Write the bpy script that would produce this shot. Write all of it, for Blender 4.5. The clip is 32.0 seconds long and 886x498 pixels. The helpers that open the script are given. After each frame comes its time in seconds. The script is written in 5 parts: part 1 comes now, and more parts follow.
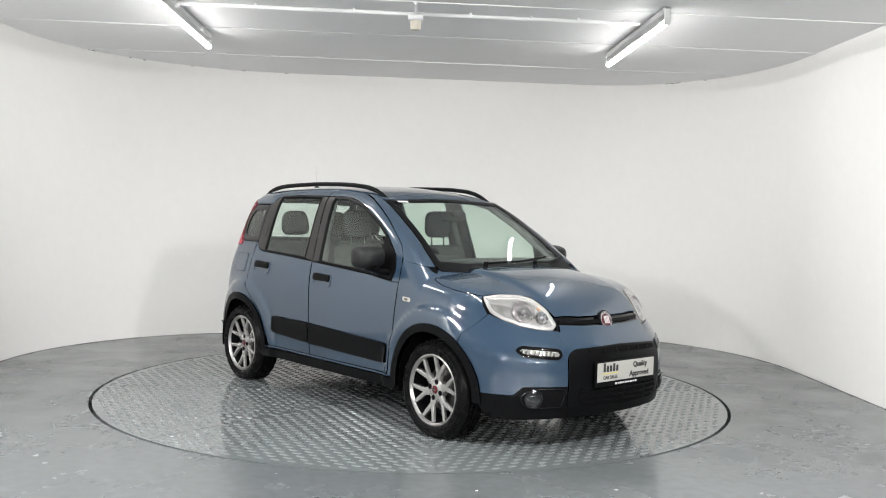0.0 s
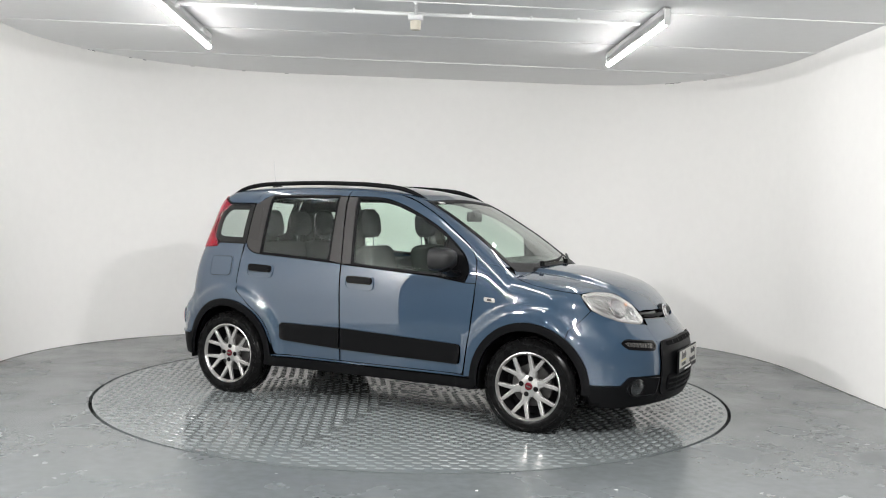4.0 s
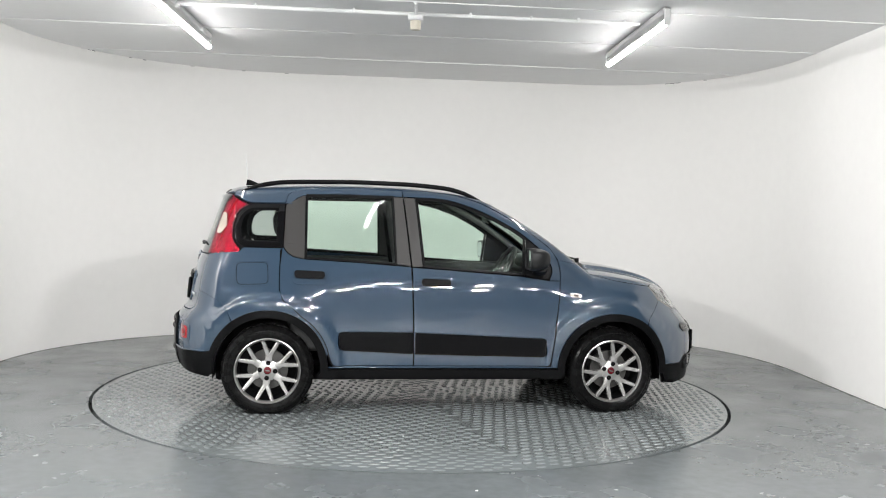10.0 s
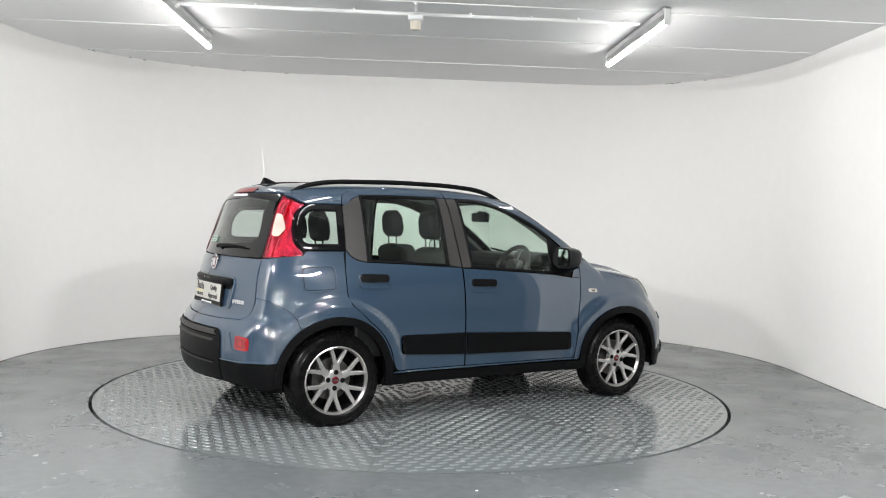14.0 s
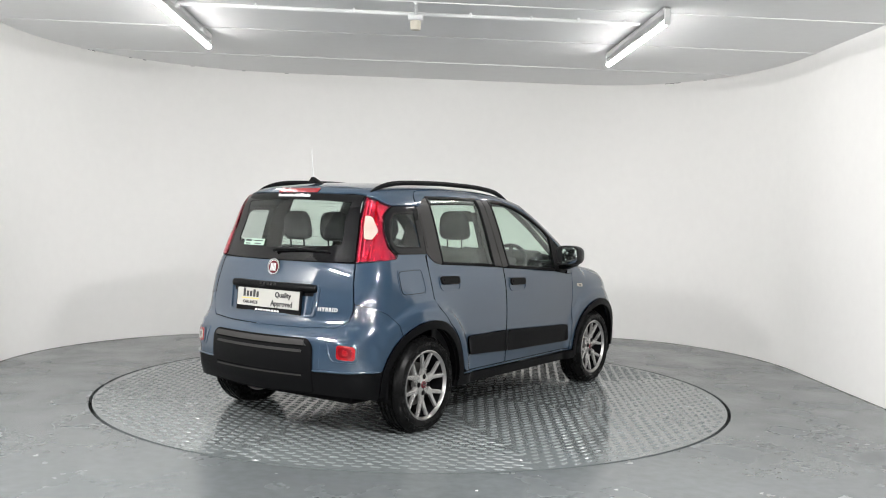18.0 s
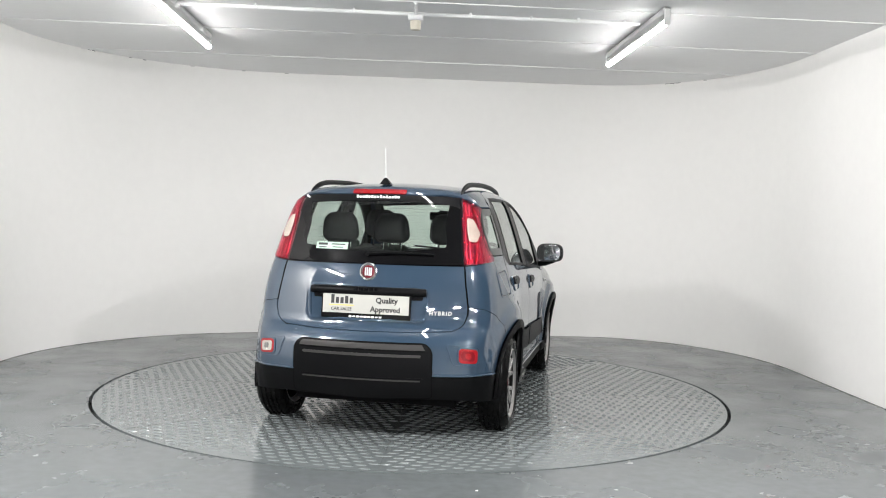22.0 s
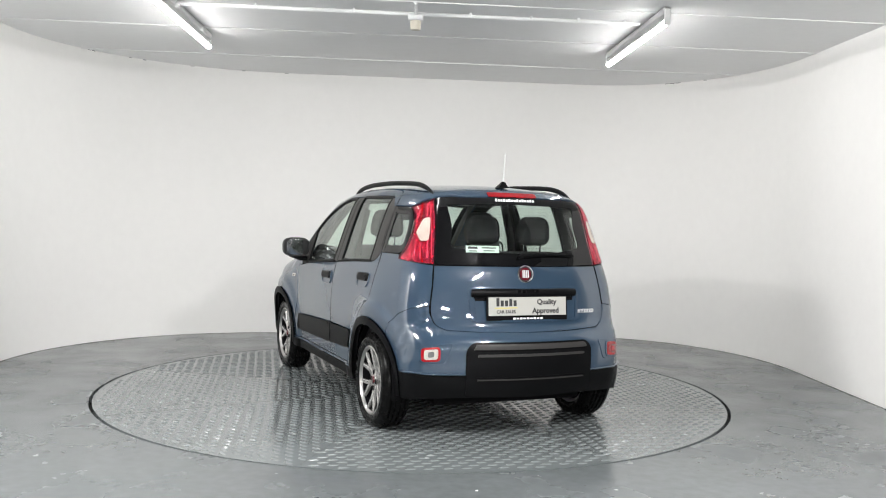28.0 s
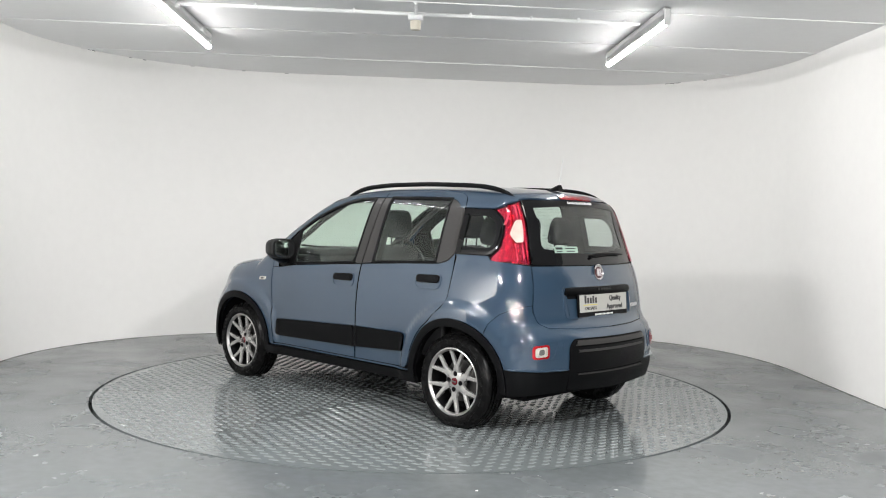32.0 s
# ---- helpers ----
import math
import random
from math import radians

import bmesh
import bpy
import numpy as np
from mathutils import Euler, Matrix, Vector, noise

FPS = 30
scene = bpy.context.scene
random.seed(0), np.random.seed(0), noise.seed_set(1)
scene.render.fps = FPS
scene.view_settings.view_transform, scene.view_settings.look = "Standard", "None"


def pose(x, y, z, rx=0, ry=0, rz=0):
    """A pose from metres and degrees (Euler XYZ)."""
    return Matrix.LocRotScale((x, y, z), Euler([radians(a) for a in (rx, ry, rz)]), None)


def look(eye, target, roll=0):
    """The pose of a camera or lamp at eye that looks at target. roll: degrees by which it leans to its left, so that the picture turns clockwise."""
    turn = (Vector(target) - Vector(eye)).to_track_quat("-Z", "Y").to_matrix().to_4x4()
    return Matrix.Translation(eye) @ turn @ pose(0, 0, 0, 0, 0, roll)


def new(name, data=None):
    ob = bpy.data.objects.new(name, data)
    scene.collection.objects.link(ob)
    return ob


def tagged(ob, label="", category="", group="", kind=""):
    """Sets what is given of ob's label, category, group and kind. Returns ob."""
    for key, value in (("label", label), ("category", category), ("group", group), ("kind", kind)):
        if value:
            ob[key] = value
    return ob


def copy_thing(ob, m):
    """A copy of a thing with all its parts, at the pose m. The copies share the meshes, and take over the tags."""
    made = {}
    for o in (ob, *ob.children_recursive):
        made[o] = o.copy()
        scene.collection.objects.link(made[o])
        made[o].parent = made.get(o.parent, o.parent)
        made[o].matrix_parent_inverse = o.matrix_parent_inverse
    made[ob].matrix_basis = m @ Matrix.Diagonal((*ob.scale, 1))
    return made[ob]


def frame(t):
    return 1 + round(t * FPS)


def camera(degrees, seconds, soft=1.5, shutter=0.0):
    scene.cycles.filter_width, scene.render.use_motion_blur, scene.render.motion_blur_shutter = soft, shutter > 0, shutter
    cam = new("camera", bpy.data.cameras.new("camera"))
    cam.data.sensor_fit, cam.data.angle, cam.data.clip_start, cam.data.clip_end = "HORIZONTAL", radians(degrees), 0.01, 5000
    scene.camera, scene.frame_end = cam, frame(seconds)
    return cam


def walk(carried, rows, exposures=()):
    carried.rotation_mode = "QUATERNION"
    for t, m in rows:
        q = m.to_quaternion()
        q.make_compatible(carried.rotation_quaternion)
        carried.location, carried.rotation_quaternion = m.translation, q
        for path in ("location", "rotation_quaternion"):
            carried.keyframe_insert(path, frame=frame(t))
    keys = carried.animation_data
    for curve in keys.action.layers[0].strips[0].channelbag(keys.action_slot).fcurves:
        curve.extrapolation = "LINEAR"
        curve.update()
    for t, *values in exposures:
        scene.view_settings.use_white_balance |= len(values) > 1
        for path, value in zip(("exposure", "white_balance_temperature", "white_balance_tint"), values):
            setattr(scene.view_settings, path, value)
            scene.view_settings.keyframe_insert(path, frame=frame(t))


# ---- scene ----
# The camera stands on a stand at chest height and looks at the turntable; it does not move.
cam = camera(51.52, 32.0, soft=1.05)
EYE = (0.0, -6.880, 1.305)
VIEW = look(EYE, (0.02857, -5.880, 1.26899), 1.496)
walk(cam, [(0.0, VIEW), (32.0, VIEW)])

# World: an indoor hall, only a faint even grey outside it.
world = bpy.data.worlds.new("world")
scene.world = world
world.use_nodes = True
world.node_tree.nodes["Background"].inputs[0].default_value = (0.75, 0.8, 0.85, 1)
world.node_tree.nodes["Background"].inputs[1].default_value = 0.05
scene.view_settings.exposure = 0.0
TUBE_POWER = 2590.0        # stronger tubes, out of view, at the mouth of the booth
HALL_TUBE_POWER = 1450.0   # rows of tubes in the hall behind the camera
DIM_TUBE_POWER = 60.0    # weakened tubes: the two over the turntable and one before them


# ---------------------------------------------------------------- materials
def material(name, colour, rough=0.5, metal=0.0, coat=0.0, bump=0.0, bump_scale=60.0, vary=0.0, vary_scale=3.0, spec=0.5, rough_vary=0.0,
             coat_rough=0.04, second=None, stretch=None, relief=0.004):
    """A Principled material with colour variation at two scales, uneven roughness and fine relief."""
    m = bpy.data.materials.new(name)
    m.use_nodes = True
    nt = m.node_tree
    b = nt.nodes["Principled BSDF"]
    b.inputs["Base Color"].default_value = (*colour, 1)
    b.inputs["Roughness"].default_value = rough
    b.inputs["Metallic"].default_value = metal
    b.inputs["Specular IOR Level"].default_value = spec
    b.inputs["Coat Weight"].default_value = coat
    b.inputs["Coat Roughness"].default_value = coat_rough
    pos = nt.nodes.new("ShaderNodeTexCoord").outputs["Object"]
    if stretch:
        mp = nt.nodes.new("ShaderNodeMapping")
        mp.inputs["Scale"].default_value = stretch
        nt.links.new(pos, mp.inputs["Vector"])
        pos = mp.outputs["Vector"]

    def noise_at(scale, detail=5):
        n = nt.nodes.new("ShaderNodeTexNoise")
        n.inputs["Scale"].default_value = scale
        n.inputs["Detail"].default_value = detail
        nt.links.new(pos, n.inputs["Vector"])
        return n.outputs["Fac"]

    if vary:
        big, small = noise_at(vary_scale), noise_at(vary_scale * 17)
        add = nt.nodes.new("ShaderNodeMath")
        add.operation = "MULTIPLY_ADD"
        add.inputs[1].default_value = 0.5
        nt.links.new(small, add.inputs[0])
        half = nt.nodes.new("ShaderNodeMath")
        half.operation = "MULTIPLY"
        half.inputs[1].default_value = 0.5
        nt.links.new(big, half.inputs[0])
        nt.links.new(half.outputs[0], add.inputs[2])
        ramp = nt.nodes.new("ShaderNodeValToRGB")
        lo = tuple(c * (1 - vary) for c in colour)
        hi = second or tuple(min(1, c * (1 + vary)) for c in colour)
        ramp.color_ramp.elements[0].position, ramp.color_ramp.elements[1].position = 0.22, 0.78
        ramp.color_ramp.elements[0].color, ramp.color_ramp.elements[1].color = (*lo, 1), (*hi, 1)
        nt.links.new(add.outputs[0], ramp.inputs[0])
        nt.links.new(ramp.outputs[0], b.inputs["Base Color"])
    if rough_vary:
        mr = nt.nodes.new("ShaderNodeMapRange")
        mr.inputs["From Min"].default_value, mr.inputs["From Max"].default_value = 0.3, 0.7
        mr.inputs["To Min"].default_value, mr.inputs["To Max"].default_value = rough - rough_vary, rough + rough_vary
        nt.links.new(noise_at(vary_scale * 2.3), mr.inputs["Value"])
        nt.links.new(mr.outputs[0], b.inputs["Roughness"])
    if bump:
        bp = nt.nodes.new("ShaderNodeBump")
        bp.inputs["Strength"].default_value = bump
        bp.inputs["Distance"].default_value = relief
        nt.links.new(noise_at(bump_scale), bp.inputs["Height"])
        nt.links.new(bp.outputs[0], b.inputs["Normal"])
    return m


def glass(name, tint, ior=1.5, waves=0.0):
    """Real clear glass for closed panes; each face carries half of the tint."""
    m = bpy.data.materials.new(name)
    m.use_nodes = True
    b = m.node_tree.nodes["Principled BSDF"]
    b.inputs["Base Color"].default_value = (*(c ** 0.5 for c in tint), 1)
    b.inputs["Roughness"].default_value = 0.0
    b.inputs["IOR"].default_value = ior
    b.inputs["Transmission Weight"].default_value = 1.0
    if waves:
        nt = m.node_tree
        nz, bp = nt.nodes.new("ShaderNodeTexNoise"), nt.nodes.new("ShaderNodeBump")
        nz.inputs["Scale"].default_value = 26
        bp.inputs["Strength"].default_value, bp.inputs["Distance"].default_value = waves, 0.01
        nt.links.new(nt.nodes.new("ShaderNodeTexCoord").outputs["Object"], nz.inputs["Vector"])
        nt.links.new(nz.outputs["Fac"], bp.inputs["Height"])
        nt.links.new(bp.outputs[0], b.inputs["Normal"])
    return m


def glow(name, colour, strength):
    m = bpy.data.materials.new(name)
    m.use_nodes = True
    b = m.node_tree.nodes["Principled BSDF"]
    b.inputs["Base Color"].default_value = (0.8, 0.8, 0.8, 1)
    b.inputs["Emission Color"].default_value = (*colour, 1)
    b.inputs["Emission Strength"].default_value = strength
    return m


M_WALL = material("wall_paint", (0.90, 0.89, 0.868), 0.75, bump=0.08, bump_scale=14, vary=0.025, vary_scale=0.7)
M_CEIL = material("ceiling_board", (0.84, 0.842, 0.845), 0.7, bump=0.05, bump_scale=20, vary=0.03, vary_scale=0.8)
M_STRIP = material("white_plastic_strip", (0.82, 0.82, 0.82), 0.35)
M_FLOOR = material("floor_paint", (0.112, 0.123, 0.126), 0.24, spec=0.5, bump=0.06, bump_scale=9, vary=0.26, vary_scale=0.9, rough_vary=0.09)
M_PLATE = material("tread_plate", (0.130, 0.144, 0.146), 0.13, spec=0.8, bump=0.05, bump_scale=30, vary=0.12, vary_scale=1.7, rough_vary=0.05)
# Lugs paler than the deck: the sheen on their tops is painted in.
M_LUG = material("pale_tread_lug", (0.155, 0.170, 0.172), 0.21, spec=0.8, bump=0.05, bump_scale=60, vary=0.14, vary_scale=2.5, rough_vary=0.08)
M_PIT = material("dark_gap", (0.012, 0.012, 0.012), 0.8)
M_HALL = material("hall_wall", (0.20, 0.204, 0.208), 0.8, bump=0.1, bump_scale=8, vary=0.12, vary_scale=0.4)
M_HALLCEIL = material("dark_roof_boards", (0.11, 0.113, 0.116), 0.8, bump=0.1, bump_scale=8, vary=0.12, vary_scale=0.4)
M_EDGELINE = material("dark_edge_line", (0.035, 0.035, 0.034), 0.7, vary=0.5, vary_scale=6)
M_STEEL_DARK = material("dark_steel", (0.05, 0.052, 0.055), 0.6)
M_TUBE = glow("lamp_tube", (1.0, 0.992, 0.985), TUBE_POWER)
M_HALLTUBE = glow("hall_lamp_tube", (1.0, 0.992, 0.985), HALL_TUBE_POWER)
M_DIMTUBE = glow("dim_lamp_tube", (1.0, 0.992, 0.985), DIM_TUBE_POWER)
M_LAMPBODY = material("lamp_body", (0.6, 0.6, 0.6), 0.4)

M_PAINT = material("blue_grey_paint", (0.0235, 0.0448, 0.0740), 0.40, spec=0.1, coat=1.0, coat_rough=0.012, vary=0.02, vary_scale=1.4)
M_PAINT.node_tree.nodes["Principled BSDF"].inputs["Coat IOR"].default_value = 1.82
M_BLACK = material("black_trim", (0.0031, 0.0032, 0.0036), 0.42, spec=0.09, bump=0.12, bump_scale=500, vary=0.12, vary_scale=6)
M_MIRRORCAP = material("grained_black_plastic", (0.010, 0.0103, 0.0108), 0.40, spec=0.3, bump=0.15, bump_scale=500, vary=0.1, vary_scale=8)
M_GREYTRIM = material("dark_grey_trim", (0.034, 0.0325, 0.0315), 0.42, spec=0.25, bump=0.08, bump_scale=500, vary=0.08, vary_scale=6)
M_GLOSSBLACK = material("gloss_black", (0.004, 0.004, 0.0045), 0.03, spec=0.4)
M_SHELL = material("inner_shell", (0.004, 0.004, 0.0045), 0.7, spec=0.05)
M_RUBBER = material("tyre_rubber", (0.0045, 0.0045, 0.0046), 0.26, spec=0.09, bump=0.1, bump_scale=120, vary=0.25, vary_scale=9, rough_vary=0.12)
M_ALLOY = material("silver_alloy", (0.46, 0.452, 0.44), 0.26, metal=0.72, vary=0.04, vary_scale=7)
M_ALLOYDARK = material("brake_metal", (0.09, 0.088, 0.085), 0.45, metal=0.8, vary=0.3, vary_scale=14)
M_RIM = material("grey_alloy_rim", (0.46, 0.45, 0.44), 0.28, metal=0.9, vary=0.06, vary_scale=7)
M_CHROME = material("chrome", (0.75, 0.76, 0.78), 0.08, metal=1.0)
M_REDCAP = material("red_enamel", (0.085, 0.005, 0.010), 0.25, coat=0.6)
M_REDLENS = material("red_lens", (0.25, 0.004, 0.008), 0.15, coat=0.4, vary=0.5, vary_scale=14, bump=0.5, bump_scale=60)
M_REDDARK = material("deep_red_lens", (0.16, 0.002, 0.006), 0.14, coat=1.0)
M_CLEARLENS = material("clear_lens_reflector", (0.5, 0.49, 0.46), 0.18, metal=0.45, coat=1.0, vary=0.12, vary_scale=30)
M_AMBER = material("amber_bulb", (0.30, 0.10, 0.02), 0.2, coat=1.0)
M_PINK = material("pale_lens", (0.44, 0.36, 0.31), 0.15, coat=1.0, vary=0.35, vary_scale=12, bump=1.0, bump_scale=14, relief=0.01)
M_REFLECTOR = material("reflector_silver", (0.30, 0.297, 0.288), 0.14, metal=0.72, vary=0.5, vary_scale=9, bump=0.5, bump_scale=10, stretch=(3, 3, 1))
M_BOWL = material("lamp_reflector", (0.56, 0.52, 0.52), 0.12, metal=0.85, vary=0.75, vary_scale=6, bump=1.0, bump_scale=11, stretch=(4, 4, 0.9), relief=0.03)
M_FACET = material("faceted_clear_lens", (0.50, 0.47, 0.42), 0.14, metal=0.3, coat=1.0, vary=0.3, vary_scale=9, bump=1.0, bump_scale=14, stretch=(4, 4, 1), relief=0.012)
M_DRL = material("day_lamp_lens", (0.22, 0.21, 0.195), 0.12, metal=0.75, coat=1.0, vary=0.3, vary_scale=9, bump=1.0, bump_scale=14, stretch=(4, 4, 1))
M_FOG = material("fog_lamp_glass", (0.075, 0.077, 0.08), 0.07, metal=0.92, coat=1.0, vary=0.5, vary_scale=9, bump=1.0, bump_scale=18, relief=0.012)
M_SILVER = material("silver_letters", (0.50, 0.505, 0.51), 0.3)
M_LAMPRIM = material("satin_lamp_rim", (0.36, 0.355, 0.345), 0.22, metal=0.55)
M_WHITE = material("white_print", (0.75, 0.75, 0.74), 0.5)
M_CARD = material("white_card", (0.41, 0.405, 0.375), 0.4, vary=0.02, vary_scale=8)
M_INK = material("black_print", (0.02, 0.02, 0.022), 0.5)
M_YELLOW = material("pale_yellow_print", (0.55, 0.47, 0.12), 0.5)
M_GREENCARD = material("pale_green_sticker", (0.34, 0.47, 0.39), 0.45)
M_SEAT = material("dark_grey_cloth", (0.006, 0.0063, 0.007), 0.9, bump=0.3, bump_scale=300, vary=0.15, vary_scale=9)
M_SEATLIGHT = material("grey_cloth", (0.026, 0.027, 0.0265), 0.9, bump=0.3, bump_scale=300, vary=0.12, vary_scale=9)
M_DASH = material("dashboard_plastic", (0.008, 0.008, 0.0085), 0.55, bump=0.15, bump_scale=250, vary=0.1, vary_scale=8)
M_PILLAR = material("grey_pillar_lining", (0.06, 0.06, 0.06), 0.8, bump=0.15, bump_scale=300, vary=0.08, vary_scale=8)
M_LINER = material("headliner_felt", (0.20, 0.20, 0.195), 0.9, bump=0.2, bump_scale=300, vary=0.06, vary_scale=8)
M_GLASS = glass("window_glass", (0.74, 0.945, 0.82), 1.36)
M_DARKGLASS = glass("rear_window_glass", (0.60, 0.70, 0.65), 1.4)
M_REDGLASS = glass("red_lens_cover", (0.80, 0.010, 0.035), 1.38, 0.1)
M_LENS = glass("clear_cover", (0.94, 0.95, 0.95))


# ---------------------------------------------------------------- mesh tools
def mesh_from(name, verts, faces, mat, normals=None, smooth=False):
    me = bpy.data.meshes.new(name)
    me.from_pydata([tuple(v) for v in verts], [], [tuple(f) for f in faces])
    me.materials.append(mat)
    if smooth or normals is not None:
        me.polygons.foreach_set("use_smooth", [True] * len(me.polygons))
    if normals is not None:
        me.normals_split_custom_set_from_vertices([tuple(n) for n in normals])
    return me


def part(name, bm, mat, parent=None, label="", at=None, smooth=None):
    """Links a bmesh (or a mesh) as one mesh object under a thing or a part. smooth: angle in degrees."""
    if isinstance(bm, bpy.types.Mesh):
        me = bm
    else:
        bmesh.ops.recalc_face_normals(bm, faces=bm.faces)
        if smooth:
            for f in bm.faces:
                f.smooth = True
            for e in bm.edges:
                if len(e.link_faces) == 2 and e.calc_face_angle(0) > radians(smooth):
                    e.smooth = False
        me = bpy.data.meshes.new(name)
        bm.to_mesh(me)
        bm.free()
        me.materials.append(mat)
    ob = new(name, me)
    if parent:
        ob.parent = parent
    if at is not None:
        ob.matrix_basis = at
    if label:
        ob["label"] = label
    return ob


def box(bm, centre, size, bevel=0.0, turn=None, segments=2):
    """Adds a box with rounded edges to a bmesh; turn: a rotation matrix."""
    m = Matrix.Translation(centre) @ (turn or Matrix()).to_4x4() @ Matrix.Diagonal((*size, 1))
    made = bmesh.ops.create_cube(bm, size=1, matrix=m)["verts"]
    if bevel:
        edges = list({e for v in made for e in v.link_edges})
        bmesh.ops.bevel(bm, geom=edges, offset=bevel, segments=segments, profile=0.5, affect="EDGES")
    return bm


def rod(bm, a, b, r, n=10, r2=None):
    """Adds a round bar from a to b."""
    a, b = Vector(a), Vector(b)
    m = Matrix.Translation((a + b) / 2) @ (b - a).to_track_quat("Z", "Y").to_matrix().to_4x4()
    bmesh.ops.create_cone(bm, cap_ends=True, segments=n, radius1=r, radius2=r if r2 is None else r2, depth=(b - a).length, matrix=m)
    return bm


def lathe(bm, profile, n=48, closed=True):
    """Turns a profile of (radius, y) round the y axis."""
    rings = []
    for r, y in profile:
        rings.append([bm.verts.new((r * math.cos(2 * math.pi * i / n), y, r * math.sin(2 * math.pi * i / n))) for i in range(n)])
    pairs = list(zip(rings, rings[1:] + rings[:1])) if closed else list(zip(rings, rings[1:]))
    for a, b in pairs:
        for i in range(n):
            bm.faces.new((a[i], a[(i + 1) % n], b[(i + 1) % n], b[i]))
    return bm


def sweep(bm, points, w, h, n=8, taper=None):
    """A bar of elliptic section w by h along a line of points, closed at its ends."""
    pts = [Vector(q) for q in points]
    rings = []
    for i, q in enumerate(pts):
        d = (pts[min(i + 1, len(pts) - 1)] - pts[max(i - 1, 0)]).normalized()
        side = d.cross(Vector((0, 0, 1)))
        side = side.normalized() if side.length > 1e-4 else Vector((1, 0, 0))
        up = side.cross(d)
        k = taper[i] if taper else 1
        rings.append([bm.verts.new(q + side * (w * k * math.cos(2 * math.pi * j / n)) + up * (h * k * math.sin(2 * math.pi * j / n))) for j in range(n)])
    for a, b in zip(rings, rings[1:]):
        for j in range(n):
            bm.faces.new((a[j], a[(j + 1) % n], b[(j + 1) % n], b[j]))
    bm.faces.new(rings[0])
    bm.faces.new(rings[-1])
    return bm


def lettering(name, text, size, mat, parent, at, depth=0.001, label="", slant=0.0, wide=1.0, bold=0.018):
    """Raised letters in the built-in font, as a mesh."""
    cu = bpy.data.curves.new(name, "FONT")
    cu.body, cu.size, cu.extrude, cu.align_x, cu.align_y = text, size, depth, "CENTER", "CENTER"
    cu.resolution_u, cu.offset, cu.shear, cu.space_character = 2, size * bold, slant, wide
    tmp = bpy.data.objects.new(name, cu)
    scene.collection.objects.link(tmp)
    bpy.context.view_layer.update()
    me = bpy.data.meshes.new_from_object(tmp.evaluated_get(bpy.context.evaluated_depsgraph_get()))
    bpy.data.objects.remove(tmp)
    me.materials.clear()
    me.materials.append(mat)
    return part(name, me, mat, parent, label, at)


# ---------------------------------------------------------------- the room
CEILING = 2.79


def booth_outline(out=0.0):
    """The curved booth wall in plan: two straight sides, two rounded corners, a straight back."""
    pts = [(-3.44 - out, -3.1), (-3.44 - out, 0.84)]
    pts += [(-1.2 - (2.24 + out) * math.cos(a), 0.84 + (2.24 + out) * math.sin(a)) for a in np.linspace(0.03, math.pi / 2 - 0.05, 26)]
    pts += [(1.85 + (1.55 + out) * math.sin(a), 1.2 + (2.07 + out) * math.cos(a)) for a in np.linspace(0.02, math.pi / 2, 26)]
    pts += [(3.40 + out, -1.5)]
    return pts


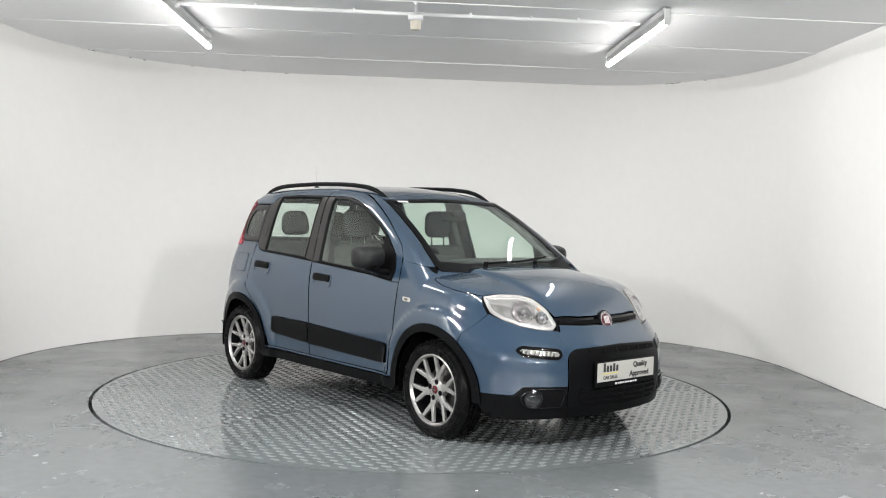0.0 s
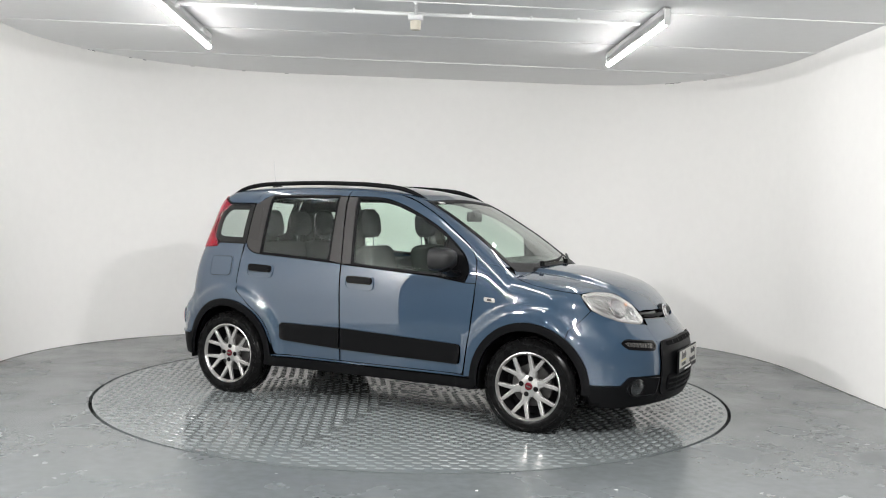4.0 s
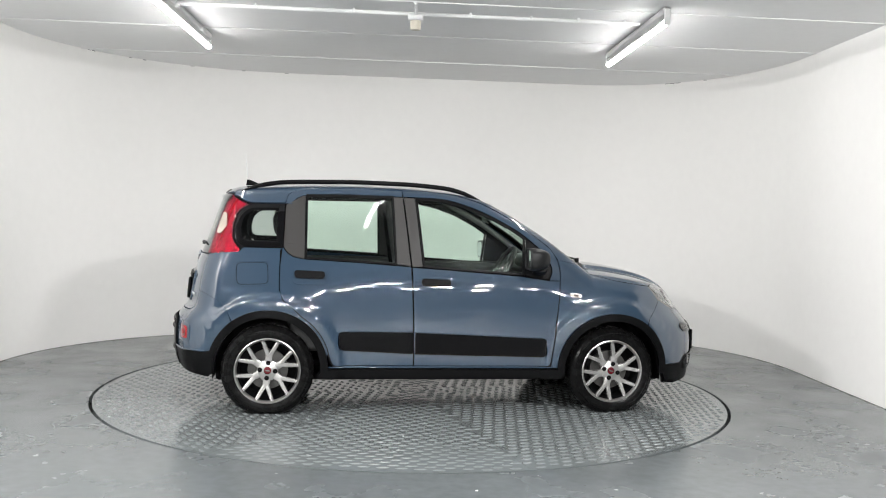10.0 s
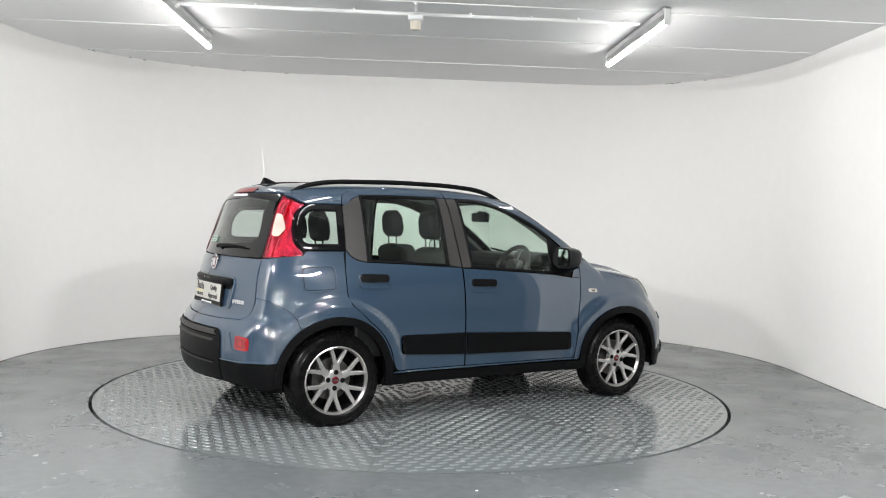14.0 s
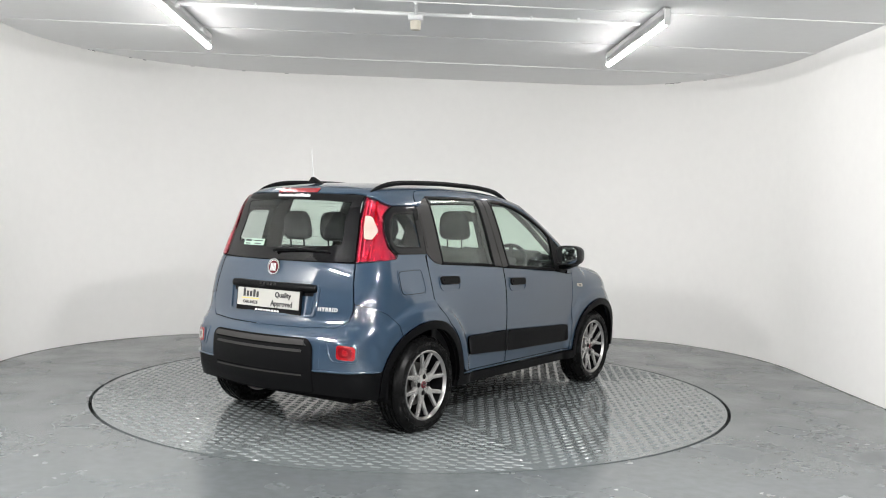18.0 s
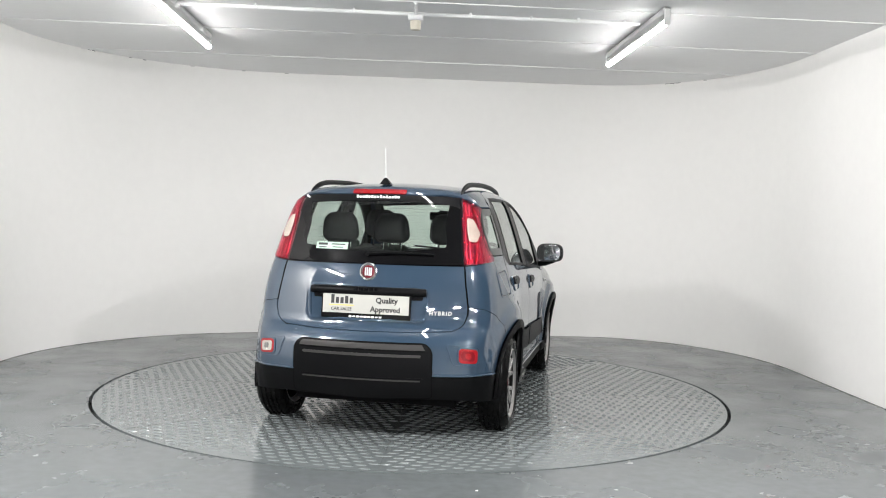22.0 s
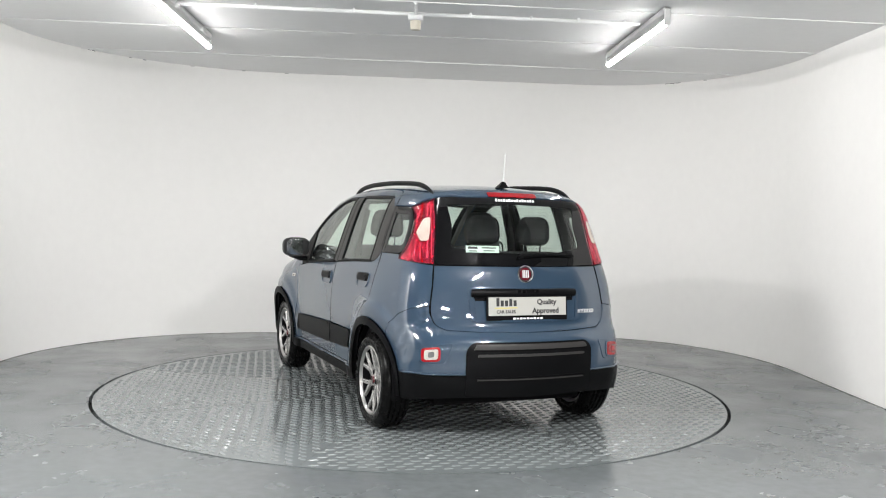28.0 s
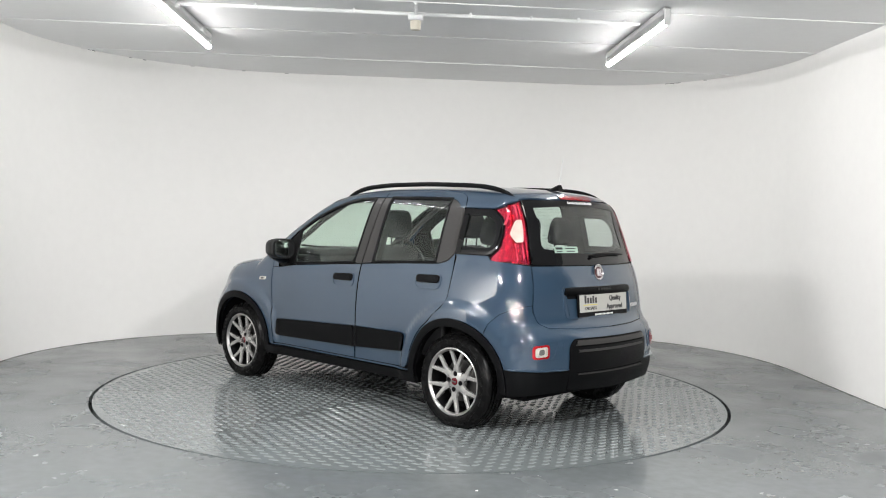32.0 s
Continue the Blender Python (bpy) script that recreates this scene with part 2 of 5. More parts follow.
def build_room():
    # floor with a round hole for the turntable, one sheet to the hall's walls
    n, R = 128, 2.287
    bm = bmesh.new()
    ring = [[bm.verts.new((r * math.cos(2 * math.pi * i / n), r * math.sin(2 * math.pi * i / n), 0)) for i in range(n)] for r in (R, 3.2, 6, 12, 24)]
    lip = [bm.verts.new((R * math.cos(2 * math.pi * i / n), R * math.sin(2 * math.pi * i / n), -0.06)) for i in range(n)]
    for a, b in zip([lip] + ring, ring):
        for i in range(n):
            bm.faces.new((a[i], a[(i + 1) % n], b[(i + 1) % n], b[i]))
    tagged(part("floor", bm, M_FLOOR), "grey painted concrete floor with scuffs", "floor", kind="structure")
    bm = bmesh.new()
    bmesh.ops.create_circle(bm, cap_ends=True, segments=64, radius=2.4, matrix=pose(0, 0, -0.06))
    tagged(part("turntable_pit", bm, M_PIT), "dark shallow pit under the turntable", "pit", kind="structure")

    # flakes and specks of paint and dirt on the floor
    rng = random.Random(7)
    for name, mat, count, big, label in (("paint_flakes", M_WHITE, 26, 0.011, "small white paint flakes on the floor"), ("dirt_specks", M_PIT, 110, 0.006, "small dark specks on the floor")):
        bm = bmesh.new()
        spots = [(-3.05, -1.37), (-3.02, -1.35), (-3.0, -1.38), (-2.97, -1.36), (-2.94, -1.37)] if mat is M_WHITE else [(3.0, 0.9), (2.75, 0.95), (2.9, 0.5), (3.1, -0.2)]
        while len(spots) < count:
            x, y = rng.uniform(-3.3, 3.3), rng.uniform(-2.9, 2.6)
            if math.hypot(x, y) > 2.35:
                spots.append((x, y))
        for x, y in spots:
            r = big * rng.uniform(0.4, 1.3)
            k = rng.randint(4, 6)
            bm.faces.new([bm.verts.new((x + r * rng.uniform(.6, 1.3) * math.cos(2 * math.pi * i / k), y + r * rng.uniform(.6, 1.3) * math.sin(2 * math.pi * i / k), 0.0012)) for i in range(k)])
        tagged(part(name, bm, mat), label, "debris", kind="stuff")

    # booth wall
    a, b = booth_outline(), booth_outline(0.12)
    v, f = [], []
    for q in (a, b):
        v += [(x, y, z) for z in (-0.02, CEILING + 0.05) for x, y in q]
    k = len(a)
    for i in range(k - 1):
        f += [(i, i + 1, k + i + 1, k + i), (2 * k + i + 1, 2 * k + i, 3 * k + i, 3 * k + i + 1), (k + i, k + i + 1, 3 * k + i + 1, 3 * k + i)]
    f += [(0, k, 3 * k, 2 * k), (k - 1, 3 * k - 1, 4 * k - 1, 2 * k - 1)]
    f += [(i + 1, i, 2 * k + i, 2 * k + i + 1) for i in range(k - 1)]
    bm = bmesh.new()
    bm.from_mesh(mesh_from("wall_booth", v, f, M_WALL))
    wall = part("wall_booth", bm, M_WALL, smooth=40)
    tagged(wall, "white painted curved booth wall", "wall", kind="structure")

    # small chips and dirt where wall and ceiling meet
    rng = random.Random(11)
    edge = booth_outline(-0.004)
    bm = bmesh.new()
    for _ in range(13):
        i = rng.randint(8, len(edge) - 14)
        t = rng.random()
        x, y = (edge[i][k] * (1 - t) + edge[i + 1][k] * t for k in (0, 1))
        a = math.degrees(math.atan2(edge[i + 1][1] - edge[i][1], edge[i + 1][0] - edge[i][0]))
        sub = bmesh.new()
        box(sub, (0, 0, 0), (rng.uniform(.02, .05), .004, rng.uniform(.003, .007)), 0)
        sub.transform(pose(x, y, CEILING - 0.004, 0, 0, a))
        tmp = bpy.data.meshes.new("tmp")
        sub.to_mesh(tmp)
        sub.free()
        bm.from_mesh(tmp)
        bpy.data.meshes.remove(tmp)
    tagged(part("edge_chips", bm, M_HALL), "small grey chips along the wall's top edge", "debris", kind="stuff")

    # thin dark strip of uneven width where the floor meets the wall
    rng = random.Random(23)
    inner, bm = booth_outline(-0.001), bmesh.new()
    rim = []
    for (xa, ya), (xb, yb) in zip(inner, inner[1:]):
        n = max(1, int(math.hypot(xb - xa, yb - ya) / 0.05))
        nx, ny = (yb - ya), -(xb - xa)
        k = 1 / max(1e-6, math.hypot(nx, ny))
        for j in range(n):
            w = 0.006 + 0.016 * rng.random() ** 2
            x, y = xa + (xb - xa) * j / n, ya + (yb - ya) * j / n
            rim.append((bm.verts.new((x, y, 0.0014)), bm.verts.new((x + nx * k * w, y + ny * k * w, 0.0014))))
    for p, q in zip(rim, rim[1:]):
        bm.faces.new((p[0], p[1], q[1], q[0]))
    tagged(part("floor_edge_line", bm, M_EDGELINE), "dark irregular line along the foot of the wall", "dirt", kind="stuff")

    # booth ceiling
    bm = bmesh.new()
    box(bm, (0, 0.75, CEILING + 0.06), (9, 6.7, 0.12))
    tagged(part("ceiling", bm, M_CEIL), "white board ceiling with joint strips", "ceiling", kind="structure")

    # joint strips on the ceiling, askew with the hall
    for y in (-2.3, -1.35, -0.42, 0.80, 2.08):
        bm = bmesh.new()
        box(bm, (0, 0, 0), (8.6, 0.022 if y < 1.5 else 0.012, 0.008), 0.002)
        s = part("trim", bm, M_STRIP if y < 1.5 else M_CEIL, at=Matrix.Translation((0.15, y, CEILING - 0.003)) @ pose(0, 0, 0, 0, 0, 3.5))
        tagged(s, "thin white plastic ceiling joint strip", "trim", kind="structure")

    # dark hall behind the camera
    bm = bmesh.new()
    for c, s in (((0, -17.5, 2.4), (20, 0.2, 5.2)), ((-10, -9.5, 2.4), (0.2, 16, 5.2)), ((10, -9.5, 2.4), (0.2, 16, 5.2)),
                 ((-6.76, -1.6, 2.4), (6.4, 0.2, 5.2)), ((6.72, -1.6, 2.4), (6.4, 0.2, 5.2))):
        box(bm, c, s)
    tagged(part("wall_hall", bm, M_HALL), "dark grey workshop hall walls", "wall", kind="structure")
    bm = bmesh.new()
    box(bm, (0, -10.1, CEILING + 0.062), (20.4, 15.0, 0.12))
    for x in (-7.35, 7.35):
        box(bm, (x, -2.04, CEILING + 0.062), (5.69, 1.12, 0.12))
    tagged(part("ceiling_hall", bm, M_HALLCEIL), "dark low hall ceiling", "ceiling", kind="structure")


def lamp_fixture(shine, length=1.8, drop=0.0, r=0.024):
    """A bare tube on a white batten; its length lies along y."""
    half = length / 2
    root = new("tube_lamp")
    bm = bmesh.new()
    box(bm, (0.0, 0, -0.03), (0.055, length, 0.045), 0.008)
    part("batten", bm, M_LAMPBODY, root)
    for y in (-half, half):
        bm = bmesh.new()
        box(bm, (0, y, -0.075), (0.04, 0.03, 0.11), 0.006)
        part("end_cap", bm, M_WHITE, root)
    # an LED tube: the lower part glows, the back is plain white
    for name, a0, a1, mat in (("tube", 180, 360, shine), ("tube_back", 0, 180, M_STRIP)):
        bm = bmesh.new()
        rows = [[bm.verts.new((r * math.cos(radians(a)), y, -0.105 + r * math.sin(radians(a)))) for a in np.linspace(a0, a1, 11)] for y in (0.015 - half, half - 0.015)]
        for i in range(10):
            bm.faces.new((rows[0][i], rows[0][i + 1], rows[1][i + 1], rows[1][i]))
        part(name, bm, mat, root, "glowing white tube" if name == "tube" else "", smooth=60)
    for y in (-0.39 * half, 0.5 * half):
        bm = bmesh.new()
        box(bm, (0.035, y, -0.05), (0.03, 0.035, 0.03), 0.004)
        part("clip", bm, M_WHITE, root)
    if drop:
        for y in (-0.7 * half, 0.7 * half):
            bm = bmesh.new()
            rod(bm, (0, y, -0.02), (0, y, drop), 0.004, 6)
            part("hanger", bm, M_LAMPBODY, root)
    return root


def build_lamps():
    first = lamp_fixture(M_DIMTUBE)
    tagged(first, "bare glowing white tube lamp on the ceiling", "ceiling lamp", "tube lamps")
    first.matrix_basis = pose(1.67, 0.36, CEILING, 0, 0, 1.0)
    copy_thing(first, pose(-1.78, 0.08, CEILING, 0, 0, 1.0))
    copy_thing(first, pose(0.0, -1.97, CEILING, 0, 0, 3.5))
    first = lamp_fixture(M_TUBE, 0.92, r=0.014)
    tagged(first, "bare glowing white tube lamp on the ceiling", "ceiling lamp", "tube lamps")
    first.matrix_basis = pose(-2.9, -3.6, CEILING, 0, 0, 3.5)
    copy_thing(first, pose(1.75, -4.1, CEILING, 0, 0, 3.5))
    first = lamp_fixture(M_HALLTUBE, 0.45, 0.2, 0.012)
    tagged(first, "bare glowing white tube lamp on the ceiling", "ceiling lamp", "tube lamps")
    first.matrix_basis = pose(-5.1, -9.4, CEILING - 0.18, 0, 0, 93.5)
    for j in range(3):
        for i in range(-3, 4):
            if j or i > -3:
                copy_thing(first, pose(1.7 * i, -9.4 - 2.8 * j, CEILING - 0.18, 0, 0, 93.5))


def build_conduit():
    root = new("ceiling_conduit")
    m = pose(0, -0.13, CEILING, 0, 0, 3.2)
    bm = bmesh.new()
    rod(bm, (-1.75, 0, -0.022), (1.62, 0, -0.022), 0.015, 10)
    part("pipe", bm, M_STRIP, root, smooth=40)
    for x in (-1.2, -0.5, 0.35, 0.80, 1.15, 1.5):
        bm = bmesh.new()
        box(bm, (x, 0, -0.016), (0.018, 0.04, 0.034), 0.003)
        part("saddle", bm, M_STRIP, root)
    root.matrix_basis = m
    tagged(root, "white plastic cable conduit under the ceiling", "conduit")
    root = new("junction_box")
    bm = bmesh.new()
    box(bm, (0, 0, -0.05), (0.11, 0.11, 0.045), 0.008)
    part("lid", bm, M_STRIP, root)
    bm = bmesh.new()
    rod(bm, (0, 0, -0.07), (0, 0, -0.135), 0.042, 16, 0.036)
    part("base", bm, material("yellowed_plastic", (0.62, 0.58, 0.48), 0.45), root, smooth=40)
    bm = bmesh.new()
    rod(bm, (0.0, -0.35, -0.022), (0, 0, -0.03), 0.011, 8)
    part("cable", bm, M_STRIP, root, smooth=40)
    root.matrix_basis = pose(-0.05, -0.13, CEILING)
    tagged(root, "small round junction box on the conduit", "junction box")


# ---------------------------------------------------------------- the turntable
def build_turntable():
    root = new("turntable")
    bm = bmesh.new()
    n, R = 128, 2.264
    top = [bm.verts.new((R * math.cos(2 * math.pi * i / n), R * math.sin(2 * math.pi * i / n), 0)) for i in range(n)]
    low = [bm.verts.new((v.co.x, v.co.y, -0.05)) for v in top]
    bm.faces.new(top)
    for i in range(n):
        bm.faces.new((top[i], low[i], low[(i + 1) % n], top[(i + 1) % n]))
    part("deck", bm, M_PLATE, root)
    # raised lugs in staggered rows, eight wedge-shaped plates with the rows square to each
    v, f = [], []
    along, across, ln, wd, h = 0.098, 0.052, 0.035, 0.0145, 0.0040
    for k8 in range(8):
        mid = radians(-81 + 22.5 + 45 * k8)
        cm, sm = math.cos(mid), math.sin(mid)
        for i in range(1, 50):
            for j in range(-12, 13):
                r, q = i * across, j * along + (along / 2 if i % 2 else 0)
                if math.hypot(r, q) > R - 0.03 or abs(math.atan2(q, r)) > radians(22.5) - 0.012 / r:
                    continue
                x, y = r * cm - q * sm, r * sm + q * cm
                turn = mid + radians(90 + (12 if k8 % 2 else -12))
                c, s = math.cos(turn), math.sin(turn)
                k = len(v)
                for t, z in ((1.0, 0), (0.6, h)):
                    v += [(x + u * c - w * s, y + u * s + w * c, z) for u, w in ((-ln * t, 0), (-ln * .6 * t, -wd * t), (ln * .6 * t, -wd * t), (ln * t, 0), (ln * .6 * t, wd * t), (-ln * .6 * t, wd * t))]
                f += [(k + n_, k + (n_ + 1) % 6, k + 6 + (n_ + 1) % 6, k + 6 + n_) for n_ in range(6)] + [tuple(k + 6 + n_ for n_ in range(6))]
    me = mesh_from("tread_pattern", v, f, M_LUG)
    tagged(part("tread_pattern", me, M_LUG, root, "raised pale tread lugs"), kind="stuff")
    # plate joints
    for i in range(4):
        bm = bmesh.new()
        box(bm, (0, 0, 0.0003), (2 * R - 0.05, 0.0008, 0.0006))
        part("seam", bm, M_PIT, root, at=pose(0, 0, 0.0003 * i, 0, 0, -81 + 45 * i))
    tagged(root, "round grey tread-plate turntable set flush in the floor", "turntable")
    return root


build_room()
build_lamps()
build_conduit()
turntable = build_turntable()


# ---------------------------------------------------------------- the car's outer form
# x forward from the middle of the wheelbase, y to its left, z up. The form is one smooth solid; every panel, lamp and pane is cut from it.
def curve(xs, ys, soft):
    t = np.linspace(xs[0] - 0.6, xs[-1] + 0.6, 1200)
    v = np.interp(t, xs, ys)
    n = max(1, int(soft / (t[1] - t[0])))
    for _ in range(2):
        pad = np.concatenate([np.full(n, v[0]), v, np.full(n, v[-1])])
        c = np.cumsum(np.insert(pad, 0, 0.0))
        v = ((c[2 * n + 1:] - c[:-2 * n - 1]) / (2 * n + 1))[:len(t)]
    return lambda q: np.interp(q, t, v)
half_width = curve([.15, .3, .45, .6, .75, .86, .95, 1.02, 1.2, 1.31, 1.41, 1.48], [.755, .768, .775, .78, .778, .768, .75, .7275, .675, .6375, .598, .556], .035)
plan_taper = curve([-1.8, -1.5, -1.1, -.6, .6, 1.0, 1.4, 1.8], [.115, .056, .010, 0, 0, .002, .010, .034], .15)
roof_line = curve([-1.6, -1.5, -1.3, -1.0, -.6, -.2, .1, .35], [1.438, 1.458, 1.487, 1.508, 1.518, 1.512, 1.487, 1.432], .08)
screen_line = curve([0, .22, .5, .77, 1.05, 1.3], [1.553, 1.463, 1.329, 1.170, .969, .766], .06)
hood_line = curve([.8, 1.0, 1.2, 1.42, 1.57, 1.70, 1.80], [1.0, .987, .974, .938, .893, .827, .755], .06)
nose_line = curve([.15, .22, .3, .45, .55, .63, .70, .78, .85, .95], [1.89, 1.905, 1.925, 1.93, 1.915, 1.855, 1.79, 1.755, 1.72, 1.6], .035)
tail_line = curve([.15, .24, .32, .45, .56, .62, .66, .75, .87, .97, 1.02, 1.2, 1.41, 1.5], [1.70, 1.77, 1.80, 1.81, 1.805, 1.775, 1.725, 1.71, 1.69, 1.662, 1.64, 1.575, 1.505, 1.47], .02)
def smax(a, b, k):
    h = np.maximum(k - np.abs(a - b), 0)
    return np.maximum(a, b) + h * h / (4 * k)
def body(P):
    x, y, z = P[..., 0], np.abs(P[..., 1]), P[..., 2]
    w = half_width(z) - plan_taper(x) + .036 * np.exp(-((np.abs(x) - 1.15) / np.where(x > 1.15, .52, .27)) ** 2 - ((z - .66) / .19) ** 2)
    w = w + .024 / (1 + np.exp((np.hypot(np.abs(x) - 1.15, z - .29) - .475) / .009)) * (z > .2)
    side = y - w
    nose = x - (nose_line(z) - .30 * y ** 2 - .55 * y ** 4)
    tail = -(tail_line(z) - .3 * y ** 2) - x
    up = np.minimum(roof_line(x) - .14 * y ** 2, screen_line(x + .20 * y ** 2))
    up = np.maximum(up, hood_line(x + .12 * y ** 2) - .09 * y ** 2 + .022 / (1 + np.exp((y - .387) / .009)) - .012)
    top = (z - up) * .85
    f = smax(side, tail, .105)
    f = smax(f, nose, .095)
    return smax(f, top, .09)
def meet(o, d, far=4.0, n=160):
    """first meeting of rays o + t d with the body"""
    o = np.atleast_2d(o).astype(float); d = np.broadcast_to(d, o.shape)
    t = np.linspace(0, far, n)
    v = body(o[:, None, :] + t[None, :, None] * d[:, None, :])
    neg = v < 0
    i = np.argmax(neg, 1); ok = neg.any(1)
    i = np.where(ok, np.maximum(i, 1), np.argmin(v, 1).clip(1))
    lo, hi = t[i - 1], t[i]
    for _ in range(22):
        m = (lo + hi) / 2
        s = body(o + m[:, None] * d) < 0
        hi = np.where(s, m, hi); lo = np.where(s, lo, m)
    return o + hi[:, None] * d, ok


def slope(P):
    """Outward unit normals of the form."""
    e = 1e-3
    g = np.stack([body(P + np.eye(3)[i] * e) - body(P - np.eye(3)[i] * e) for i in range(3)], -1)
    return g / np.maximum(np.linalg.norm(g, axis=-1, keepdims=True), 1e-9)


WAYS = {"s": (0, 1, 0), "S": (0, -1, 0), "r": (1, 0, 0), "f": (-1, 0, 0), "t": (0, 0, -1)}


def place(p):
    """A point on the form: s x z (from the right side), r y z (from behind), f y z (from the front), t x y (from above)."""
    k, a, b = p[0], p[1], p[2]
    o = {"s": (a, -1.6, b), "S": (a, 1.6, b), "r": (-2.6, a, b), "f": (2.6, a, b), "t": (a, b, 2.4)}[k]
    return meet(np.array([o], float), np.array(WAYS[k], float), 2.6 if k != "t" else 2.2)[0][0]


def split(pts):
    """Adds points along an outline's long straight stretches."""
    out = []
    for i, p in enumerate(pts):
        q = pts[(i + 1) % len(pts)]
        out.append(p)
        if p[0] == q[0]:
            n = int(math.hypot(q[1] - p[1], q[2] - p[2]) / 0.1)
            out += [(p[0], p[1] + (q[1] - p[1]) * j / n, p[2] + (q[2] - p[2]) * j / n) for j in range(1, n)] if n > 1 else []
    return out


def flow(pts, n=4):
    """A smooth line through points of one kind."""
    q = np.array([p[1:3] for p in pts], float)
    q = np.concatenate([[2 * q[0] - q[1]], q, [2 * q[-1] - q[-2]]])
    out = []
    for i in range(1, len(q) - 2):
        a, b, c, d = q[i - 1:i + 3]
        for t in np.arange(n) / n:
            out.append((pts[0][0], *(0.5 * (2 * b + (c - a) * t + (2 * a - 5 * b + 4 * c - d) * t * t + (3 * b - a - 3 * c + d) * t ** 3))))
    return out + [pts[-1]]


def axes(d):
    d = np.array(d, float)
    d /= np.linalg.norm(d)
    up = np.array((0, 0, 1.0)) if abs(d[2]) < 0.8 else np.array((1.0, 0, 0))
    u = np.cross(d, up)
    u /= np.linalg.norm(u)
    return d, u, np.cross(u, d)


def fillet(uv, radii):
    """Rounds a polygon's corners."""
    out, n = [], len(uv)
    for i in range(n):
        p, a, b, r = uv[i], uv[i - 1], uv[(i + 1) % n], radii[i]
        if r <= 0:
            out.append(p)
            continue
        da, db = (a - p), (b - p)
        la, lb = np.linalg.norm(da), np.linalg.norm(db)
        k = min(r, la * 0.48, lb * 0.48)
        qa, qb = p + da / la * k, p + db / lb * k
        for t in np.linspace(0, 1, 6):
            out.append((1 - t) ** 2 * qa + 2 * t * (1 - t) * p + t * t * qb)
    return np.array(out)


def dense(uv, step, closed=True):
    out = []
    n = len(uv)
    for i in range(n if closed else n - 1):
        a, b = uv[i], uv[(i + 1) % n]
        k = max(1, int(np.linalg.norm(b - a) / step))
        out += [a + (b - a) * j / k for j in range(k)]
    if not closed:
        out.append(uv[-1])
    return np.array(out)


def grow(uv, by):
    """Moves a closed outline outward by a distance (inward if negative)."""
    area = 0.5 * np.sum(uv[:, 0] * np.roll(uv[:, 1], -1) - np.roll(uv[:, 0], -1) * uv[:, 1])
    d1, d2 = uv - np.roll(uv, 1, 0), np.roll(uv, -1, 0) - uv
    n1 = np.stack([d1[:, 1], -d1[:, 0]], 1) / np.maximum(np.linalg.norm(d1, axis=1, keepdims=True), 1e-9)
    n2 = np.stack([d2[:, 1], -d2[:, 0]], 1) / np.maximum(np.linalg.norm(d2, axis=1, keepdims=True), 1e-9)
    n = n1 + n2
    n /= np.maximum((n * n).sum(1, keepdims=True) / 2, 0.35)
    return uv + n * by * (1 if area > 0 else -1)


def onto(uv, d, u, v, off):
    """Drops plane points along d on the form, off metres proud of it; gives places and normals."""
    o = uv[:, :1] * u + uv[:, 1:] * v - d * 2.6
    P, _ = meet(o, d, 3.6)
    N = slope(P)
    return P + N * off, N


def sheet(pts, way, inset=0.003, off=0.0, depth=0.016, grid=0.045, inner=True):
    """A panel cut from the form: verts, faces, normals. pts: outline points (kind, a, b[, corner radius])."""
    d, u, v = axes(way)
    pts = split(pts)
    P = np.array([place(p) for p in pts])
    uv = fillet(np.stack([P @ u, P @ v], 1), [p[3] if len(p) > 3 else 0 for p in pts])
    uv = dense(uv, grid)
    if inset:
        uv = grow(uv, -inset)
    bm = bmesh.new()
    loop = [bm.verts.new((a, b, 0)) for a, b in uv]
    bm.faces.new(loop)
    lo, hi = uv.min(0), uv.max(0)
    for ax in (0, 1):
        k = int((hi[ax] - lo[ax]) / grid)
        for i in range(1, k + 1):
            co, no = [0, 0, 0], [0, 0, 0]
            co[ax], no[ax] = lo[ax] + (hi[ax] - lo[ax]) * i / (k + 1), 1
            bmesh.ops.bisect_plane(bm, geom=bm.verts[:] + bm.edges[:] + bm.faces[:], plane_co=co, plane_no=no, dist=1e-6)
    bmesh.ops.triangulate(bm, faces=bm.faces[:])
    bm.verts.index_update()
    flat = np.array([(w.co.x, w.co.y) for w in bm.verts])
    faces = [[w.index for w in f.verts] for f in bm.faces]
    rim = [(e.verts[0].index, e.verts[1].index) for e in bm.edges if len(e.link_faces) == 1]
    bm.free()
    Q, N = onto(flat, d, u, v, off)
    if len(faces):
        a, b, c = (Q[[f[i] for f in faces]] for i in range(3))
        turn = (np.cross(b - a, c - a) * N[[f[0] for f in faces]]).sum(1) < 0
        faces = [f[::-1] if t else f for f, t in zip(faces, turn)]
    V, NN = list(Q), list(N)
    if depth:
        mid = flat.mean(0)
        k = len(V)
        back = Q - N * depth
        used = {}
        for i, j in rim:
            for w in (i, j):
                if w not in used:
                    used[w] = len(V)
                    e = (flat[w] - mid)
                    s = u * e[0] + v * e[1]
                    s -= N[w] * (s @ N[w])
                    s /= max(np.linalg.norm(s), 1e-6)
                    V += [Q[w], back[w]]
                    NN += [(s + N[w] * 0.6) / np.linalg.norm(s + N[w] * 0.6), s]
            faces.append([used[i], used[j], used[j] + 1, used[i] + 1])
        if inner:
            k = len(V)
            V += list(back)
            NN += list(-N)
            faces += [[k + w for w in f[::-1]] for f in faces[:sum(1 for f in faces if len(f) == 3)]]
    return np.array(V), faces, np.array(NN)


